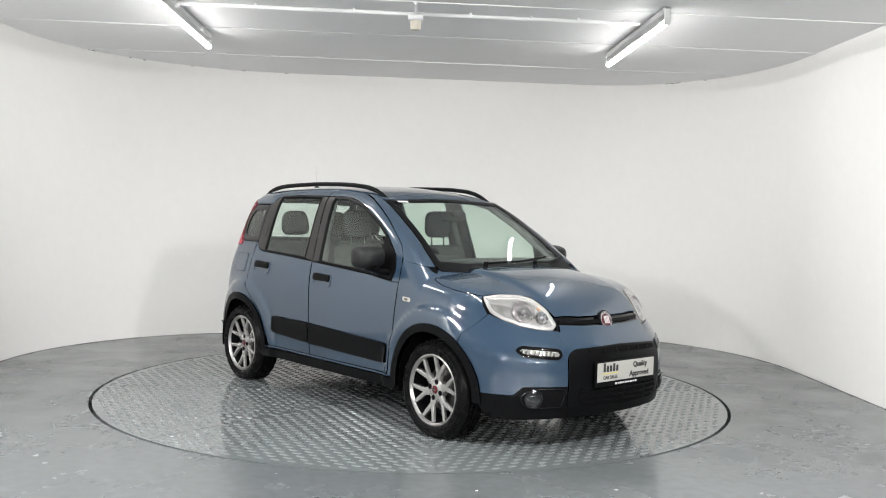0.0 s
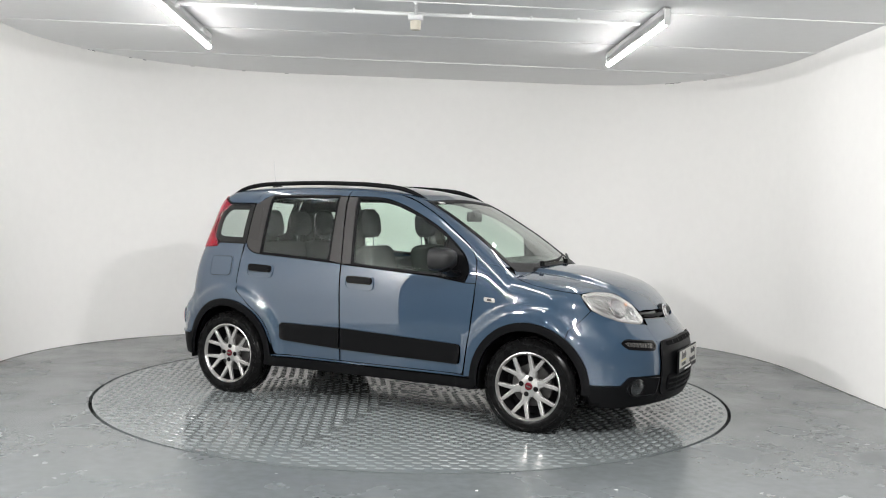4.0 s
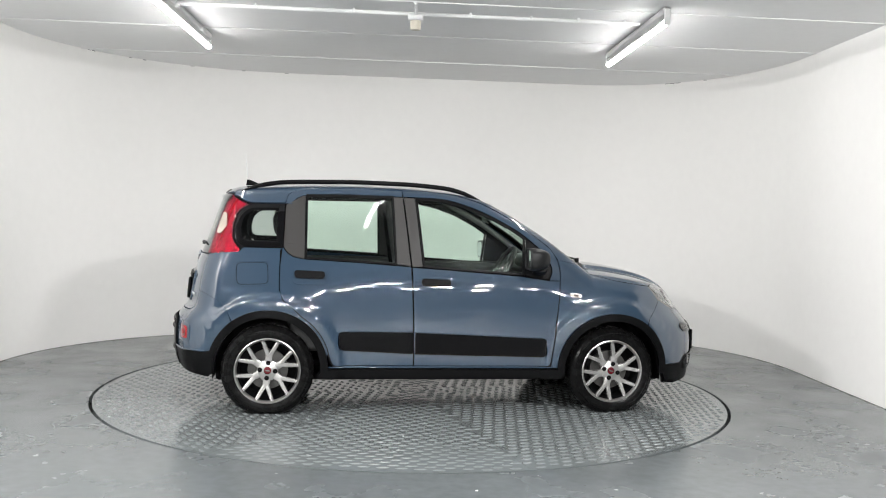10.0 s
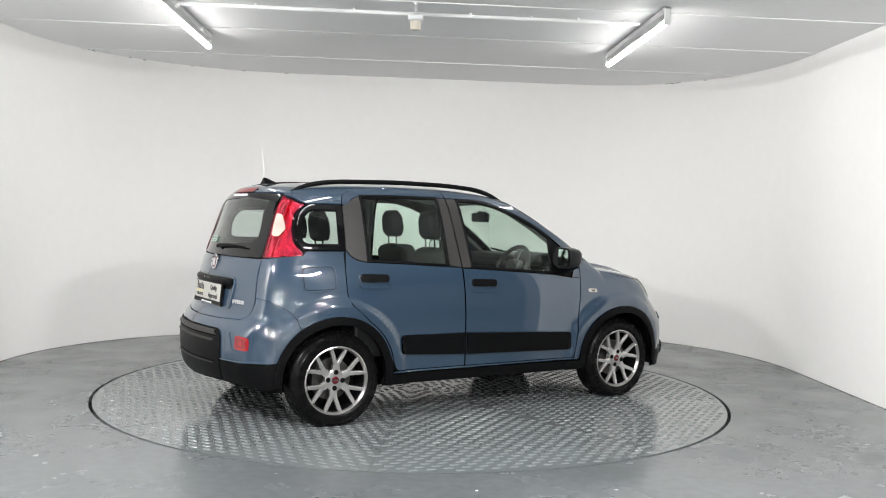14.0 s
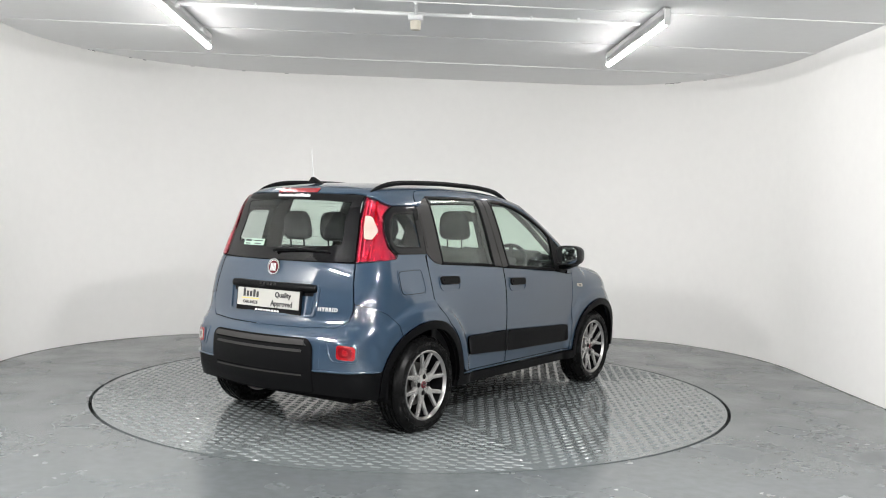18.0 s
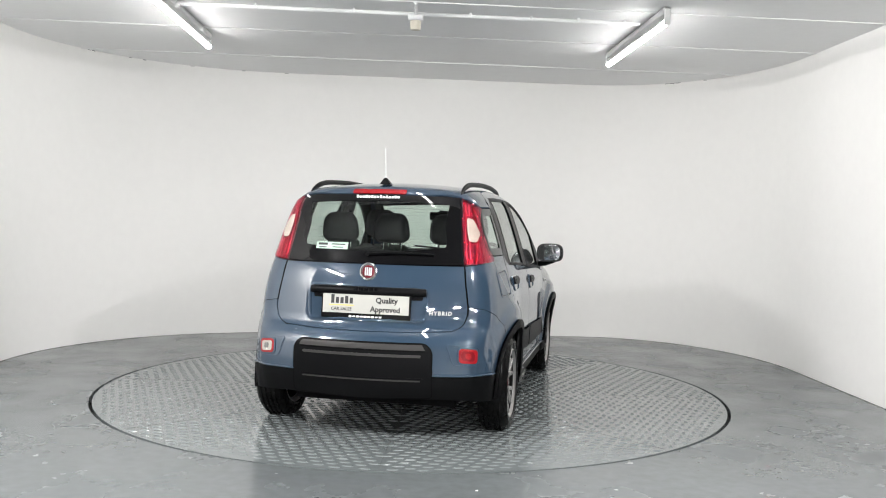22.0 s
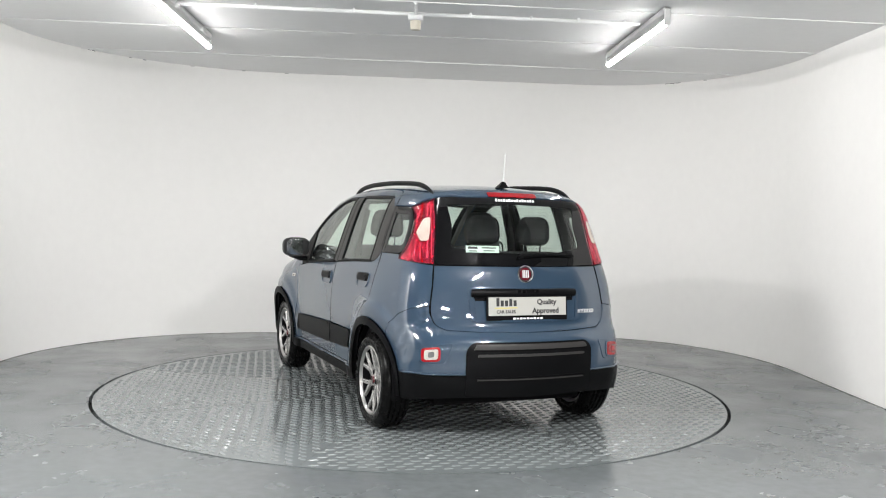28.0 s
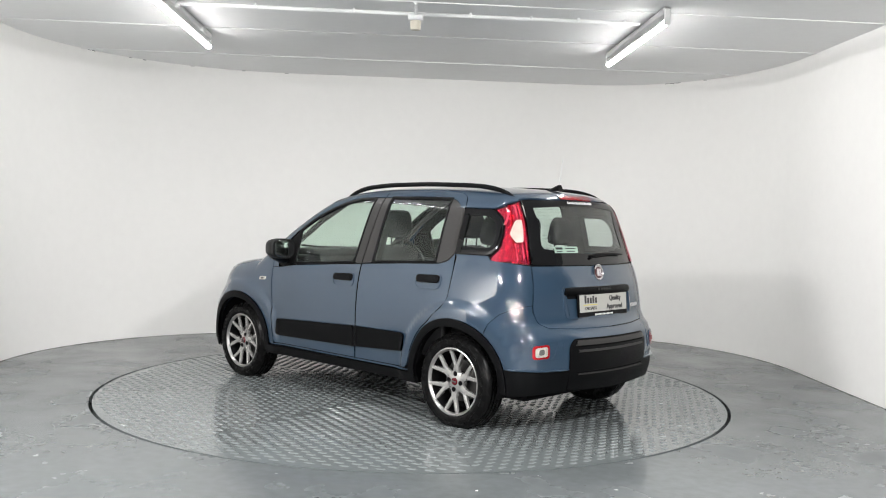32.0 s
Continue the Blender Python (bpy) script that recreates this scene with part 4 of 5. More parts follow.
    # Black strip paints in the shade below the handle bar.
    add("recess_shade", strip([Rr(-.33, .834), Rr(0, .834), Rr(.33, .834)], [Rr(-.325, .812), Rr(0, .812), Rr(.325, .812)], (1, 0, 0), 0.003, 0.002, 1), M_SHELL, gate)
    for j in range(5):
        y = -.058 + .029 * j
        add("embossed_bar", strip([Rr(y - .010, .872), Rr(y + .010, .872)], [Rr(y - .010, .858), Rr(y + .010, .858)], (1, 0, 0), 0.0275, 0.003, 1), M_GLOSSBLACK, gate)

    # tail lamps
    lamp_pts = [Rr(-.484, 1.412), Rr(-.505, 1.27), Rr(-.541, 1.018, .01), S(-1.345, 1.036, .02), S(-1.34, 1.06, .01), S(-1.392, 1.115, .03), S(-1.396, 1.2), S(-1.375, 1.295, .03), S(-1.29, 1.352, .01),
                S(-1.40, 1.403, .02)]
    lamp = panel("tail_lamp", lamp_pts, DIAG_R, M_BOWL, car, "red wraparound tail lamp", inset=0.004, off=-0.010, depth=0.003)
    pair("cover", sheet(lamp_pts, DIAG_R, 0.002, 0.006, 0.005), M_REDGLASS, lamp, "glossy red lens")
    pair("reverse_lens", sheet([Rr(-.530, 1.292, .012), Rr(-.563, 1.284, .014), Rr(-.607, 1.200, .014), Rr(-.595, 1.150, .012), Rr(-.556, 1.155, .012), Rr(-.541, 1.215, .012)], DIAG_R, 0, 0.008, 0.004),
         M_PINK, lamp, "pale clear reversing lens")
    pair("lens_rib", strip([Rr(-.502, 1.40), Rr(-.522, 1.27), Rr(-.557, 1.03)], [Rr(-.507, 1.40), Rr(-.527, 1.27), Rr(-.562, 1.03)], DIAG_R, -0.004, 0.004, 1), M_REDDARK, lamp)
    pair("lens_rib", strip([Rr(-.545, 1.38), Rr(-.575, 1.27), Rr(-.60, 1.16), Rr(-.60, 1.03)], [Rr(-.553, 1.38), Rr(-.583, 1.27), Rr(-.608, 1.16), Rr(-.608, 1.03)], DIAG_R, -0.004, 0.004, 1),
         M_REDDARK, lamp)

    for a, b_ in (((-.512, 1.375), (-.549, 1.055)), ((-.528, 1.375), (-.572, 1.055)), ((-.565, 1.34), (-.60, 1.26)), ((-.598, 1.145), (-.607, 1.05))):
        ya, yb = a[0], b_[0]
        pair("lens_facet", strip([Rr(ya, a[1]), Rr((ya + yb) / 2, (a[1] + b_[1]) / 2), Rr(yb, b_[1])], [Rr(ya - .007, a[1]), Rr((ya + yb) / 2 - .005, (a[1] + b_[1]) / 2), Rr(yb - .008, b_[1])], DIAG_R, -0.005, 0.003, 2, crown=.003),
             M_FACET, lamp)
    # rear bumper
    bump_c = both([Rr(0, .630), Rr(-.3, .633), Rr(-.45, .640), Rr(-.45, .396), Rr(0, .396)])
    bumper = panel("rear_bumper", bump_c, (1, 0, 0), M_PAINT, car, "blue-grey painted rear bumper", mirror=False, inset=0)
    panel("bumper_corner", [Rr(-.43, .640), Rr(-.5, .641), Rr(-.565, .67, .04), Rr(-.587, .74), Rr(-.587, .778), S(-1.55, .763), S(-1.472, .723), S(-1.41, .658)] + arc(RX, .378, 128, 163, 6) +
          [S(-1.535, .40), Rr(-.63, .392), Rr(-.43, .396)], DIAG_R, M_PAINT, bumper, inset=0.0, off=-0.0006)
    low_c = both([Rr(0, .394), Rr(-.45, .394), Rr(-.45, .262), Rr(0, .262)])
    low = panel("bumper_skirt", low_c, (1, 0, 0), M_BLACK, bumper, "black plastic lower bumper", mirror=False, inset=0, off=0.006)
    panel("skirt_corner", [Rr(-.43, .394), Rr(-.63, .390), S(-1.535, .398)] + arc(RX, .378, 163, 186, 4) + [S(-1.54, .24), Rr(-.6, .255), Rr(-.43, .262)], DIAG_R, M_BLACK, bumper, inset=0,
          off=0.0052)
    bead("skirt_lip", [Rr(y, .399) for y in np.linspace(-.41, -.62, 10)] + [S(x, .401) for x in np.linspace(-1.65, -1.54, 6)], .011, bumper)
    ins = both([Rr(0, .572), Rr(-.37, .572, .05), Rr(-.405, .535, .03), Rr(-.405, .275, .02), Rr(0, .262)])
    insert = add("bumper_insert", sheet(ins, (1, 0, 0), 0, 0.012, 0.03), M_BLACK, bumper, "ribbed black plastic bumper insert")
    add("insert_gap", ring(ins, (1, 0, 0), 0.007, 0.0085, 0.003, out=0.007), M_SHELL, insert)
    # Lip and ribs in lighter grey paint in the highlights on these edges.
    add("insert_lip", strip([Rr(-.35, .568), Rr(0, .568), Rr(.35, .568)], [Rr(-.37, .540), Rr(0, .540), Rr(.37, .540)], (1, 0, 0), 0.0135, 0.006, 4, crown=.010), M_GREYTRIM, insert)
    for z, h in ((.515, .016), (.372, .009)):
        g = strip([Rr(-.345, z), Rr(0, z), Rr(.345, z)], [Rr(-.345, z - h), Rr(0, z - h), Rr(.345, z - h)], (1, 0, 0), 0.0125, 0.004, 4, crown=.011)
        add("rib", g, M_GREYTRIM, insert)
    # Raised black strips put the shade of the grooves into the colour.
    for z in (.538, .384):
        add("groove_shade", strip([Rr(-.36, z), Rr(0, z), Rr(.36, z)], [Rr(-.36, z - .007), Rr(0, z - .007), Rr(.36, z - .007)], (1, 0, 0), 0.0132, 0.002, 1), M_SHELL, insert)
    refl = [Rr(-.552, .556, .022), Rr(-.650, .547, .022), Rr(-.650, .468, .022), Rr(-.554, .474, .022)]
    pair("lamp_pocket", ring(refl, DIAG_R, 0.010, 0.005, 0.006, .012, 0.010), M_PAINT, bumper)
    pair("pocket_lip", ring([Rr(-.475, .578, .02), Rr(-.662, .562, .03), Rr(-.662, .448, .03), Rr(-.52, .455, .03)], DIAG_R, 0.007, 0.004, 0.005, .02), M_PAINT, bumper)
    for sgn in (0, 1):
        g = sheet(refl, DIAG_R, 0, 0.007, 0.01)
        o = add("fog_lamp", g if not sgn else flip(g), M_REDLENS, bumper, "red rear fog lamp" if not sgn else "clear reversing lamp with a red rim")
        if sgn:
            g = sheet([Rr(-.565, .544, .016), Rr(-.637, .536, .016), Rr(-.637, .480, .016), Rr(-.567, .486, .016)], DIAG_R, 0, 0.009, 0.004)
            add("lens", flip(g), M_FACET, o)
            g = sheet([Rr(-.588, .530, .01), Rr(-.618, .526, .01), Rr(-.618, .494, .01), Rr(-.588, .498, .01)], DIAG_R, 0, 0.010, 0.002)
            add("bulb", flip(g), M_REFLECTOR, o)
        else:
            add("lens", sheet([Rr(-.566, .543, .02), Rr(-.636, .535, .02), Rr(-.636, .482, .02), Rr(-.568, .488, .02)], DIAG_R, 0, 0.009, 0.004), M_REDDARK, o)
            add("bulb", sheet([Rr(-.588, .530, .012), Rr(-.618, .526, .012), Rr(-.618, .494, .012), Rr(-.588, .498, .012)], DIAG_R, 0, 0.011, 0.003), M_REDLENS, o)

    # headlamps
    head = [("s", 1.435, .848, .012), Ff(-.58, .862, .02), Tt(1.535, -.48), Tt(1.59, -.425), Ff(-.392, .785), Ff(-.375, .70, .03), Ff(-.415, .675, .02), Ff(-.49, .683), Ff(-.565, .697), S(1.571, .727),
            S(1.505, .765, .03)]
    hl = panel("headlamp", head, (-.8, .5, -.25), M_REFLECTOR, car, "clear almond-shaped headlamp", inset=0.003, off=-0.012, depth=0.004, back=False)
    pair("cover", sheet(head, (-.8, .5, -.25), 0.004, 0.004, 0.003), M_LENS, hl)
    pair("lamp_rim", ring(head, (-.8, .5, -.25), 0.005, 0.002, 0.02), M_LAMPRIM, hl)
    for y, z, r, m in ((-.525, .768, .066, M_BOWL), (-.440, .735, .040, M_CHROME)):
        q = place(Ff(y, z))
        n = slope(q[None])[0]
        for sgn in (1, -1):
            bm = bmesh.new()
            lathe(bm, [(r, -.004), (r * .97, .007), (r * .88, .003), (r * .5, -.008), (.016, -.010), (.014, .003), (.001, .006)], 28, False)
            d = Vector((n[0], n[1] * sgn, n[2]))
            part("reflector_bowl", bm, m, hl[0] if sgn > 0 else hl[1], at=Matrix.Translation((q[0] - n[0] * .012, (q[1] - n[1] * .012) * sgn, q[2])) @
                 (d * .75 + Vector((.25, 0, .03))).to_track_quat("Y", "Z").to_matrix().to_4x4(), smooth=40)
    pair("lamp_bezel", ring(head, (-.8, .5, -.25), 0.013, -0.005, 0.008, .02, -.006), M_LAMPRIM, hl)
    for j in range(7):
        y = -.485 - .012 * j
        pair("lens_flute", strip([Ff(y, .808), Ff(y - .004, .808)], [Ff(y, .735), Ff(y - .004, .735)], (-.8, .5, -.25), -0.001, 0.003, 1), M_CHROME, hl)
    q = place(Ff(-.425, .79))
    for sgn in (1, -1):
        bm = bmesh.new()
        bmesh.ops.create_uvsphere(bm, u_segments=10, v_segments=8, radius=.010, matrix=Matrix.Translation((q[0] - .008, q[1] * sgn, q[2] - .004)))
        part("amber_bulb", bm, M_AMBER, hl[0] if sgn > 0 else hl[1], smooth=60)

    # front bumper: painted middle and corners, black lower part
    fb_c = both([Ff(0, .69), Ff(-.2, .692), Ff(-.36, .70), Ff(-.375, .665), Ff(-.40, .66), Ff(-.40, .372), Ff(0, .372)])
    fb = panel("front_bumper", fb_c, (-1, 0, 0), M_PAINT, car, "blue-grey painted front bumper", mirror=False, inset=0)
    panel("bumper_corner", [Ff(-.385, .668), Ff(-.49, .676), Ff(-.565, .69), S(1.571, .724), S(1.505, .756), S(1.4615, .70), S(1.4015, .64)] + arc(FX, .378, 51, 14, 7) + [S(1.53, .325), Ff(-.66, .322), Ff(-.645, .345, .01),
                                                                                                                                              Ff(-.62, .372, .01), Ff(-.385, .372)],
          DIAG_F, M_PAINT, fb, inset=0, off=-0.0006)
    fl_c = both([Ff(0, .372), Ff(-.40, .372), Ff(-.40, .20), Ff(0, .20)])
    panel("bumper_skirt", fl_c, (-1, 0, 0), M_BLACK, fb, "black plastic lower bumper", mirror=False, inset=0, off=0.004)
    panel("skirt_corner", [Ff(-.385, .370), Ff(-.62, .370, .01), Ff(-.645, .343, .01), Ff(-.66, .320), S(1.53, .323)] + arc(FX, .378, 12, -6, 4) + [S(1.54, .20), Ff(-.66, .19), Ff(-.385, .20)], DIAG_F,
          M_BLACK, fb, inset=0, off=0.0034)
    # upper grille slot and badge
    gs = [Ff(-.36, .741), Ff(-.2, .739), Ff(0, .739), Ff(.2, .739), Ff(.36, .741)]
    gl = [Ff(-.365, .703), Ff(-.2, .694), Ff(0, .692), Ff(.2, .694), Ff(.365, .703)]
    grille = add("upper_grille", strip(gs, gl, (-1, 0, 0), -0.012, 0.01, 3), M_GLOSSBLACK, car, "slim black upper grille")
    add("grille_bar", strip([Ff(-.35, .727), Ff(-.2, .723), Ff(0, .723), Ff(.2, .723), Ff(.35, .727)], [Ff(-.35, .711), Ff(-.2, .705), Ff(0, .703), Ff(.2, .705), Ff(.35, .711)], (-1, 0, 0), -0.004, 0.012, 4,
                          crown=.010), M_BLACK, grille)
    # black centre frame with slot, plate and lower grille
    ct = both([Ff(0, .585), Ff(-.36, .572, .03), Ff(-.405, .53, .04), Ff(-.405, .27, .04), Ff(-.35, .235, .03), Ff(0, .228)])
    frame_ = add("centre_frame", sheet(ct, (-1, 0, 0), 0, 0.011, 0.03), M_BLACK, fb, "black plastic bumper centre frame")
    add("air_slot", sheet(both([Ff(0, .572), Ff(-.33, .562, .01), Ff(-.34, .538, .01), Ff(0, .545)]), (-1, 0, 0), 0, 0.0135, 0.002), M_SHELL, frame_)
    for y in (-.25, -.15, -.05, .05, .15, .25):
        add("slot_bar", strip([Ff(y - .006, .566), Ff(y + .006, .566)], [Ff(y - .006, .545), Ff(y + .006, .545)], (-1, 0, 0), 0.017, 0.004, 1), M_BLACK, frame_)
    add("lower_grille", sheet(both([Ff(0, .372), Ff(-.33, .368, .02), Ff(-.35, .30, .02), Ff(-.31, .258, .02), Ff(0, .252)]), (-1, 0, 0), 0, 0.0135, 0.002), M_SHELL, frame_)
    for z in (.345, .315, .285):
        add("slat", strip([Ff(-.33, z), Ff(0, z), Ff(.33, z)], [Ff(-.33, z - .010), Ff(0, z - .010), Ff(.33, z - .010)], (-1, 0, 0), 0.019, 0.006, 1), M_BLACK, frame_)
    for y in (-.2, 0, .2):
        add("slot_bar", strip([Ff(y - .006, .365), Ff(y + .006, .365)], [Ff(y - .006, .262), Ff(y + .006, .262)], (-1, 0, 0), 0.017, 0.004, 1), M_BLACK, frame_)
    # daytime lamps and fog lamps
    drl = [Ff(-.43, .578, .02), Ff(-.61, .594, .02), Ff(-.645, .572, .02), Ff(-.62, .535, .02), Ff(-.45, .52, .02), Ff(-.425, .545, .02)]
    o = pair("day_lamp", ring(drl, DIAG_F, 0.016, 0.006, 0.01), M_GLOSSBLACK, fb, "clear daytime running lamp in a black rim")
    pair("lens", sheet(drl, DIAG_F, 0.014, 0.002, 0.004), M_ALLOYDARK, o)
    for j in range(9):
        y = -.462 - .0185 * j
        pair("lens_facet", strip([Ff(y, .562 + .05 * (-.46 - y)), Ff(y - .009, .562 + .05 * (-.46 - y))], [Ff(y - .012, .536 + .05 * (-.46 - y)), Ff(y - .019, .536 + .05 * (-.46 - y))], DIAG_F, .005, .003, 1),
             M_DRL, o)
    fogb = [Ff(-.41, .362, .01), Ff(-.585, .368, .05), Ff(-.64, .31, .05), Ff(-.60, .252, .05), Ff(-.43, .255, .02)]
    o = pair("fog_pocket", sheet(fogb, DIAG_F, 0, 0.0065, 0.004), M_SHELL, fb)
    pair("pocket_rim", ring(fogb, DIAG_F, 0.007, 0.010, 0.008), M_GLOSSBLACK, fb)
    q = place(Ff(-.575, .308))
    n = slope(q[None])[0]
    for sgn in (1, -1):
        bm = bmesh.new()
        lathe(bm, [(.053, -.006), (.053, .004), (.047, .008), (.045, .005), (.03, .010), (.001, .013)], 28, False)
        d = Vector((n[0], n[1] * sgn * .8, n[2])).to_track_quat("Y", "Z").to_matrix().to_4x4()
        part("fog_lamp", bm, M_FOG, o[0] if sgn > 0 else o[1], "round clear fog lamp", Matrix.Translation((q[0] + n[0] * .008, (q[1] + n[1] * .008) * sgn, q[2])) @ d, smooth=40)

    # roof rails
    xs = np.linspace(-1.35, .27, 30)
    for sgn in (1, -1):
        bm = bmesh.new()
        pts = []
        for i, x in enumerate(xs):
            q = place(Tt(x, -.475 if x < 0 else -.475 + .01 * x))
            e = min(i, len(xs) - 1 - i)
            pts.append((q[0], q[1] * sgn, q[2] + (-.006, .006, .016, .023, .028, .030)[min(e, 5)]))
        sweep(bm, pts, .0155, .016, 10, [.35, .7, .9] + [1] * 24 + [.9, .7, .35])
        part("roof_rail", bm, M_BLACK, car, "black roof rail", smooth=60)
    # aerial
    q = place(Tt(-1.30, 0))
    bm = bmesh.new()
    foot = [bm.verts.new((q[0] + dx, dy, q[2] + .002)) for dx, dy in ((.075, 0), (.02, -.03), (-.05, -.034), (-.055, .034), (.02, .03))]
    peak = [bm.verts.new((q[0] + dx, dy, q[2] + .042)) for dx, dy in ((-.028, 0), (-.034, -.008), (-.046, -.008), (-.046, .008), (-.034, .008))]
    for i in range(5):
        bm.faces.new((foot[i], foot[(i + 1) % 5], peak[(i + 1) % 5], peak[i]))
    bm.faces.new(peak)
    bm.faces.new(foot[::-1])
    ant = part("aerial_base", bm, M_BLACK, car, "black aerial base", smooth=50)
    bm = bmesh.new()
    rod(bm, (q[0] - .038, 0, q[2] + .04), (q[0] - .06, 0, q[2] + .22), .0035, 6, .002)
    part("aerial", bm, M_WHITE, ant, "thin pale aerial")
    return dict(door=door, door2=door2, gate=gate, screen=screen, bonnet=bonnet, fb=fb, frame=frame_, grille=grille)


def build_wheel(spin):
    """One wheel, its outer face towards -y, centre at the origin: hub > tyre, rim, spokes, bolts, cap."""
    bm = bmesh.new()
    lathe(bm, [(.125, .03), (.125, .06), (.02, .06), (.02, .03)], 32)
    hub = part("wheel", bm, M_ALLOYDARK, None, "alloy wheel with a red centre cap", smooth=40)
    bm = bmesh.new()
    h = .0925
    prof = [(.205, -h + .014), (.214, -h + .006), (.235, -h), (.252, -h + .001), (.255, -h - .002), (.263, -h - .001), (.267, -h + .005), (.279, -h + .012), (.292, -h + .026)]
    tread = []
    y = -h + .026
    for g in (-.045, -.016, .016, .045):
        tread += [(.2965, g - .006), (.289, g - .005), (.289, g + .005), (.2965, g + .006)]
    prof += tread + [(.292, h - .026), (.279, h - .012), (.255, h - .002), (.235, h), (.205, h - .014)]
    lathe(bm, prof, 72)
    # the car's weight flattens the tyre where it stands
    down = Vector((math.sin(radians(spin)), 0, -math.cos(radians(spin))))
    for v in bm.verts:
        over = v.co.dot(down) - HUB_HEIGHT + .0008
        if over > 0:
            v.co -= down * over
            v.co.y *= 1 + over * 3
    part("tyre", bm, M_RUBBER, hub, "black rubber tyre", smooth=35)
    bm = bmesh.new()
    lathe(bm, [(.212, -.085), (.205, -.088), (.197, -.078), (.188, -.05), (.184, .05), (.20, .08), (.212, .08), (.205, .06), (.192, .04), (.195, -.05), (.204, -.076)], 64)
    part("rim", bm, M_RIM, hub, "silver alloy rim", smooth=40)
    bm = bmesh.new()
    lathe(bm, [(.1925, -.070), (.1865, -.045), (.183, .05), (.06, .055)], 48, False)
    part("barrel", bm, M_SHELL, hub, smooth=40)
    # brake disc
    bm = bmesh.new()
    lathe(bm, [(.13, .0), (.13, .012), (.06, .012), (.06, 0)], 40)
    part("brake_disc", bm, M_ALLOYDARK, hub, smooth=40)
    # six forked spokes
    for i in range(6):
        a0 = radians(90 + 60 * i)
        bm = bmesh.new()

        def blade(p, q, wp, wq, yp, yq, dp, dq):
            p, q = Vector(p), Vector(q)
            t = (q - p).normalized()
            s = Vector((-t.y, t.x))
            ring_ = []
            for c, w, y, d in ((p, wp, yp, dp), (q, wq, yq, dq)):
                ring_.append([bm.verts.new((c.x + s.x * k * w, yy, c.y + s.y * k * w)) for k, yy in ((-1, y + d), (-.82, y + .003), (-.5, y), (.5, y), (.82, y + .003), (1, y + d))])
            for j in range(5):
                bm.faces.new((ring_[0][j], ring_[0][j + 1], ring_[1][j + 1], ring_[1][j]))
            bm.faces.new(ring_[0])
            bm.faces.new(ring_[1])
        e = lambda r, a: (r * math.cos(a), r * math.sin(a))
        blade(e(.03, a0), e(.108, a0), .033, .0235, -.058, -.064, .02, .018)
        for sg in (-1, 1):
            blade(e(.098, a0 + sg * .065), e(.202, a0 + sg * radians(14.9)), .0165, .0128, -.0635, -.076, .016, .016)
        part("spoke", bm, M_ALLOY, hub, smooth=30)
    bm = bmesh.new()
    lathe(bm, [(.001, -.062), (.056, -.062), (.068, -.055), (.068, -.02), (.001, -.02)], 32, False)
    part("centre", bm, M_ALLOY, hub, smooth=40)
    bm = bmesh.new()
    lathe(bm, [(.001, -.069), (.020, -.068), (.024, -.064), (.024, -.05)], 28, False)
    part("centre_cap", bm, M_REDCAP, hub, "red centre cap", smooth=40)
    bm = bmesh.new()
    box(bm, (0, -.0695, 0), (.03, .001, .008))
    part("cap_mark", bm, M_ALLOYDARK, hub)
    for i in range(4):
        a = radians(90 * i)
        bm = bmesh.new()
        lathe(bm, [(.0155, -.0622), (.0155, -.0638), (.001, -.0638)], 16, False)
        part("bolt", bm, M_SHELL, hub, at=pose(.049 * math.cos(a), -.0005, .049 * math.sin(a)), smooth=30)
    return hub


def build_wheels(car):
    spots = [(FX, -.703, 0, 15), (RX, -.70, 0, 5), (FX, .703, 180, 25), (RX, .70, 180, 5)]
    for x, y, rz, spin in spots:
        wheel = build_wheel(spin)
        wheel.parent = car
        wheel.matrix_basis = pose(x, y, HUB_HEIGHT, 0, 0, rz) @ pose(0, 0, 0, 0, spin, 0)


def build_under(car):
    bm = bmesh.new()
    box(bm, (0.05, 0, .215), (3.1, 1.0, .09), .02)
    box(bm, (0, 0, .255), (1.5, 1.46, .06), .01)
    box(bm, (-1.58, 0, .34), (.2, 0.9, .14), .04)
    box(bm, (1.58, 0, .29), (.3, 0.8, .14), .04)
    part("underbody", bm, M_SHELL, car)
    bm = bmesh.new()
    rod(bm, (-1.15, -.6, .27), (-1.15, .6, .27), .035)
    rod(bm, (1.15, -.6, .28), (1.15, .6, .28), .03)
    part("axle", bm, M_SHELL, car, smooth=40)
    bm = bmesh.new()
    rod(bm, (-1.35, -.25, .215), (.9, -.18, .215), .026)
    part("exhaust", bm, M_STEEL_DARK, car, smooth=40)
    for cx in (FX, RX):
        for sg in (-1, 1):
            bm = bmesh.new()
            n = 22
            A = [(cx + .352 * math.cos(a), .29 + .352 * math.sin(a)) for a in np.linspace(-.2, math.pi + .2, n)]
            o = [bm.verts.new((x, sg * .765, z)) for x, z in A]
            q = [bm.verts.new((x, sg * .50, z)) for x, z in A]
            for i in range(n - 1):
                bm.faces.new((o[i], o[i + 1], q[i + 1], q[i]))
            bm.faces.new(q)
            part("wheel_liner", bm, M_SHELL, car, smooth=50)
    me = mesh_from("inner_shell", SHELL[0], SHELL[1], M_SHELL)
    part("inner_shell", me, M_SHELL, car)


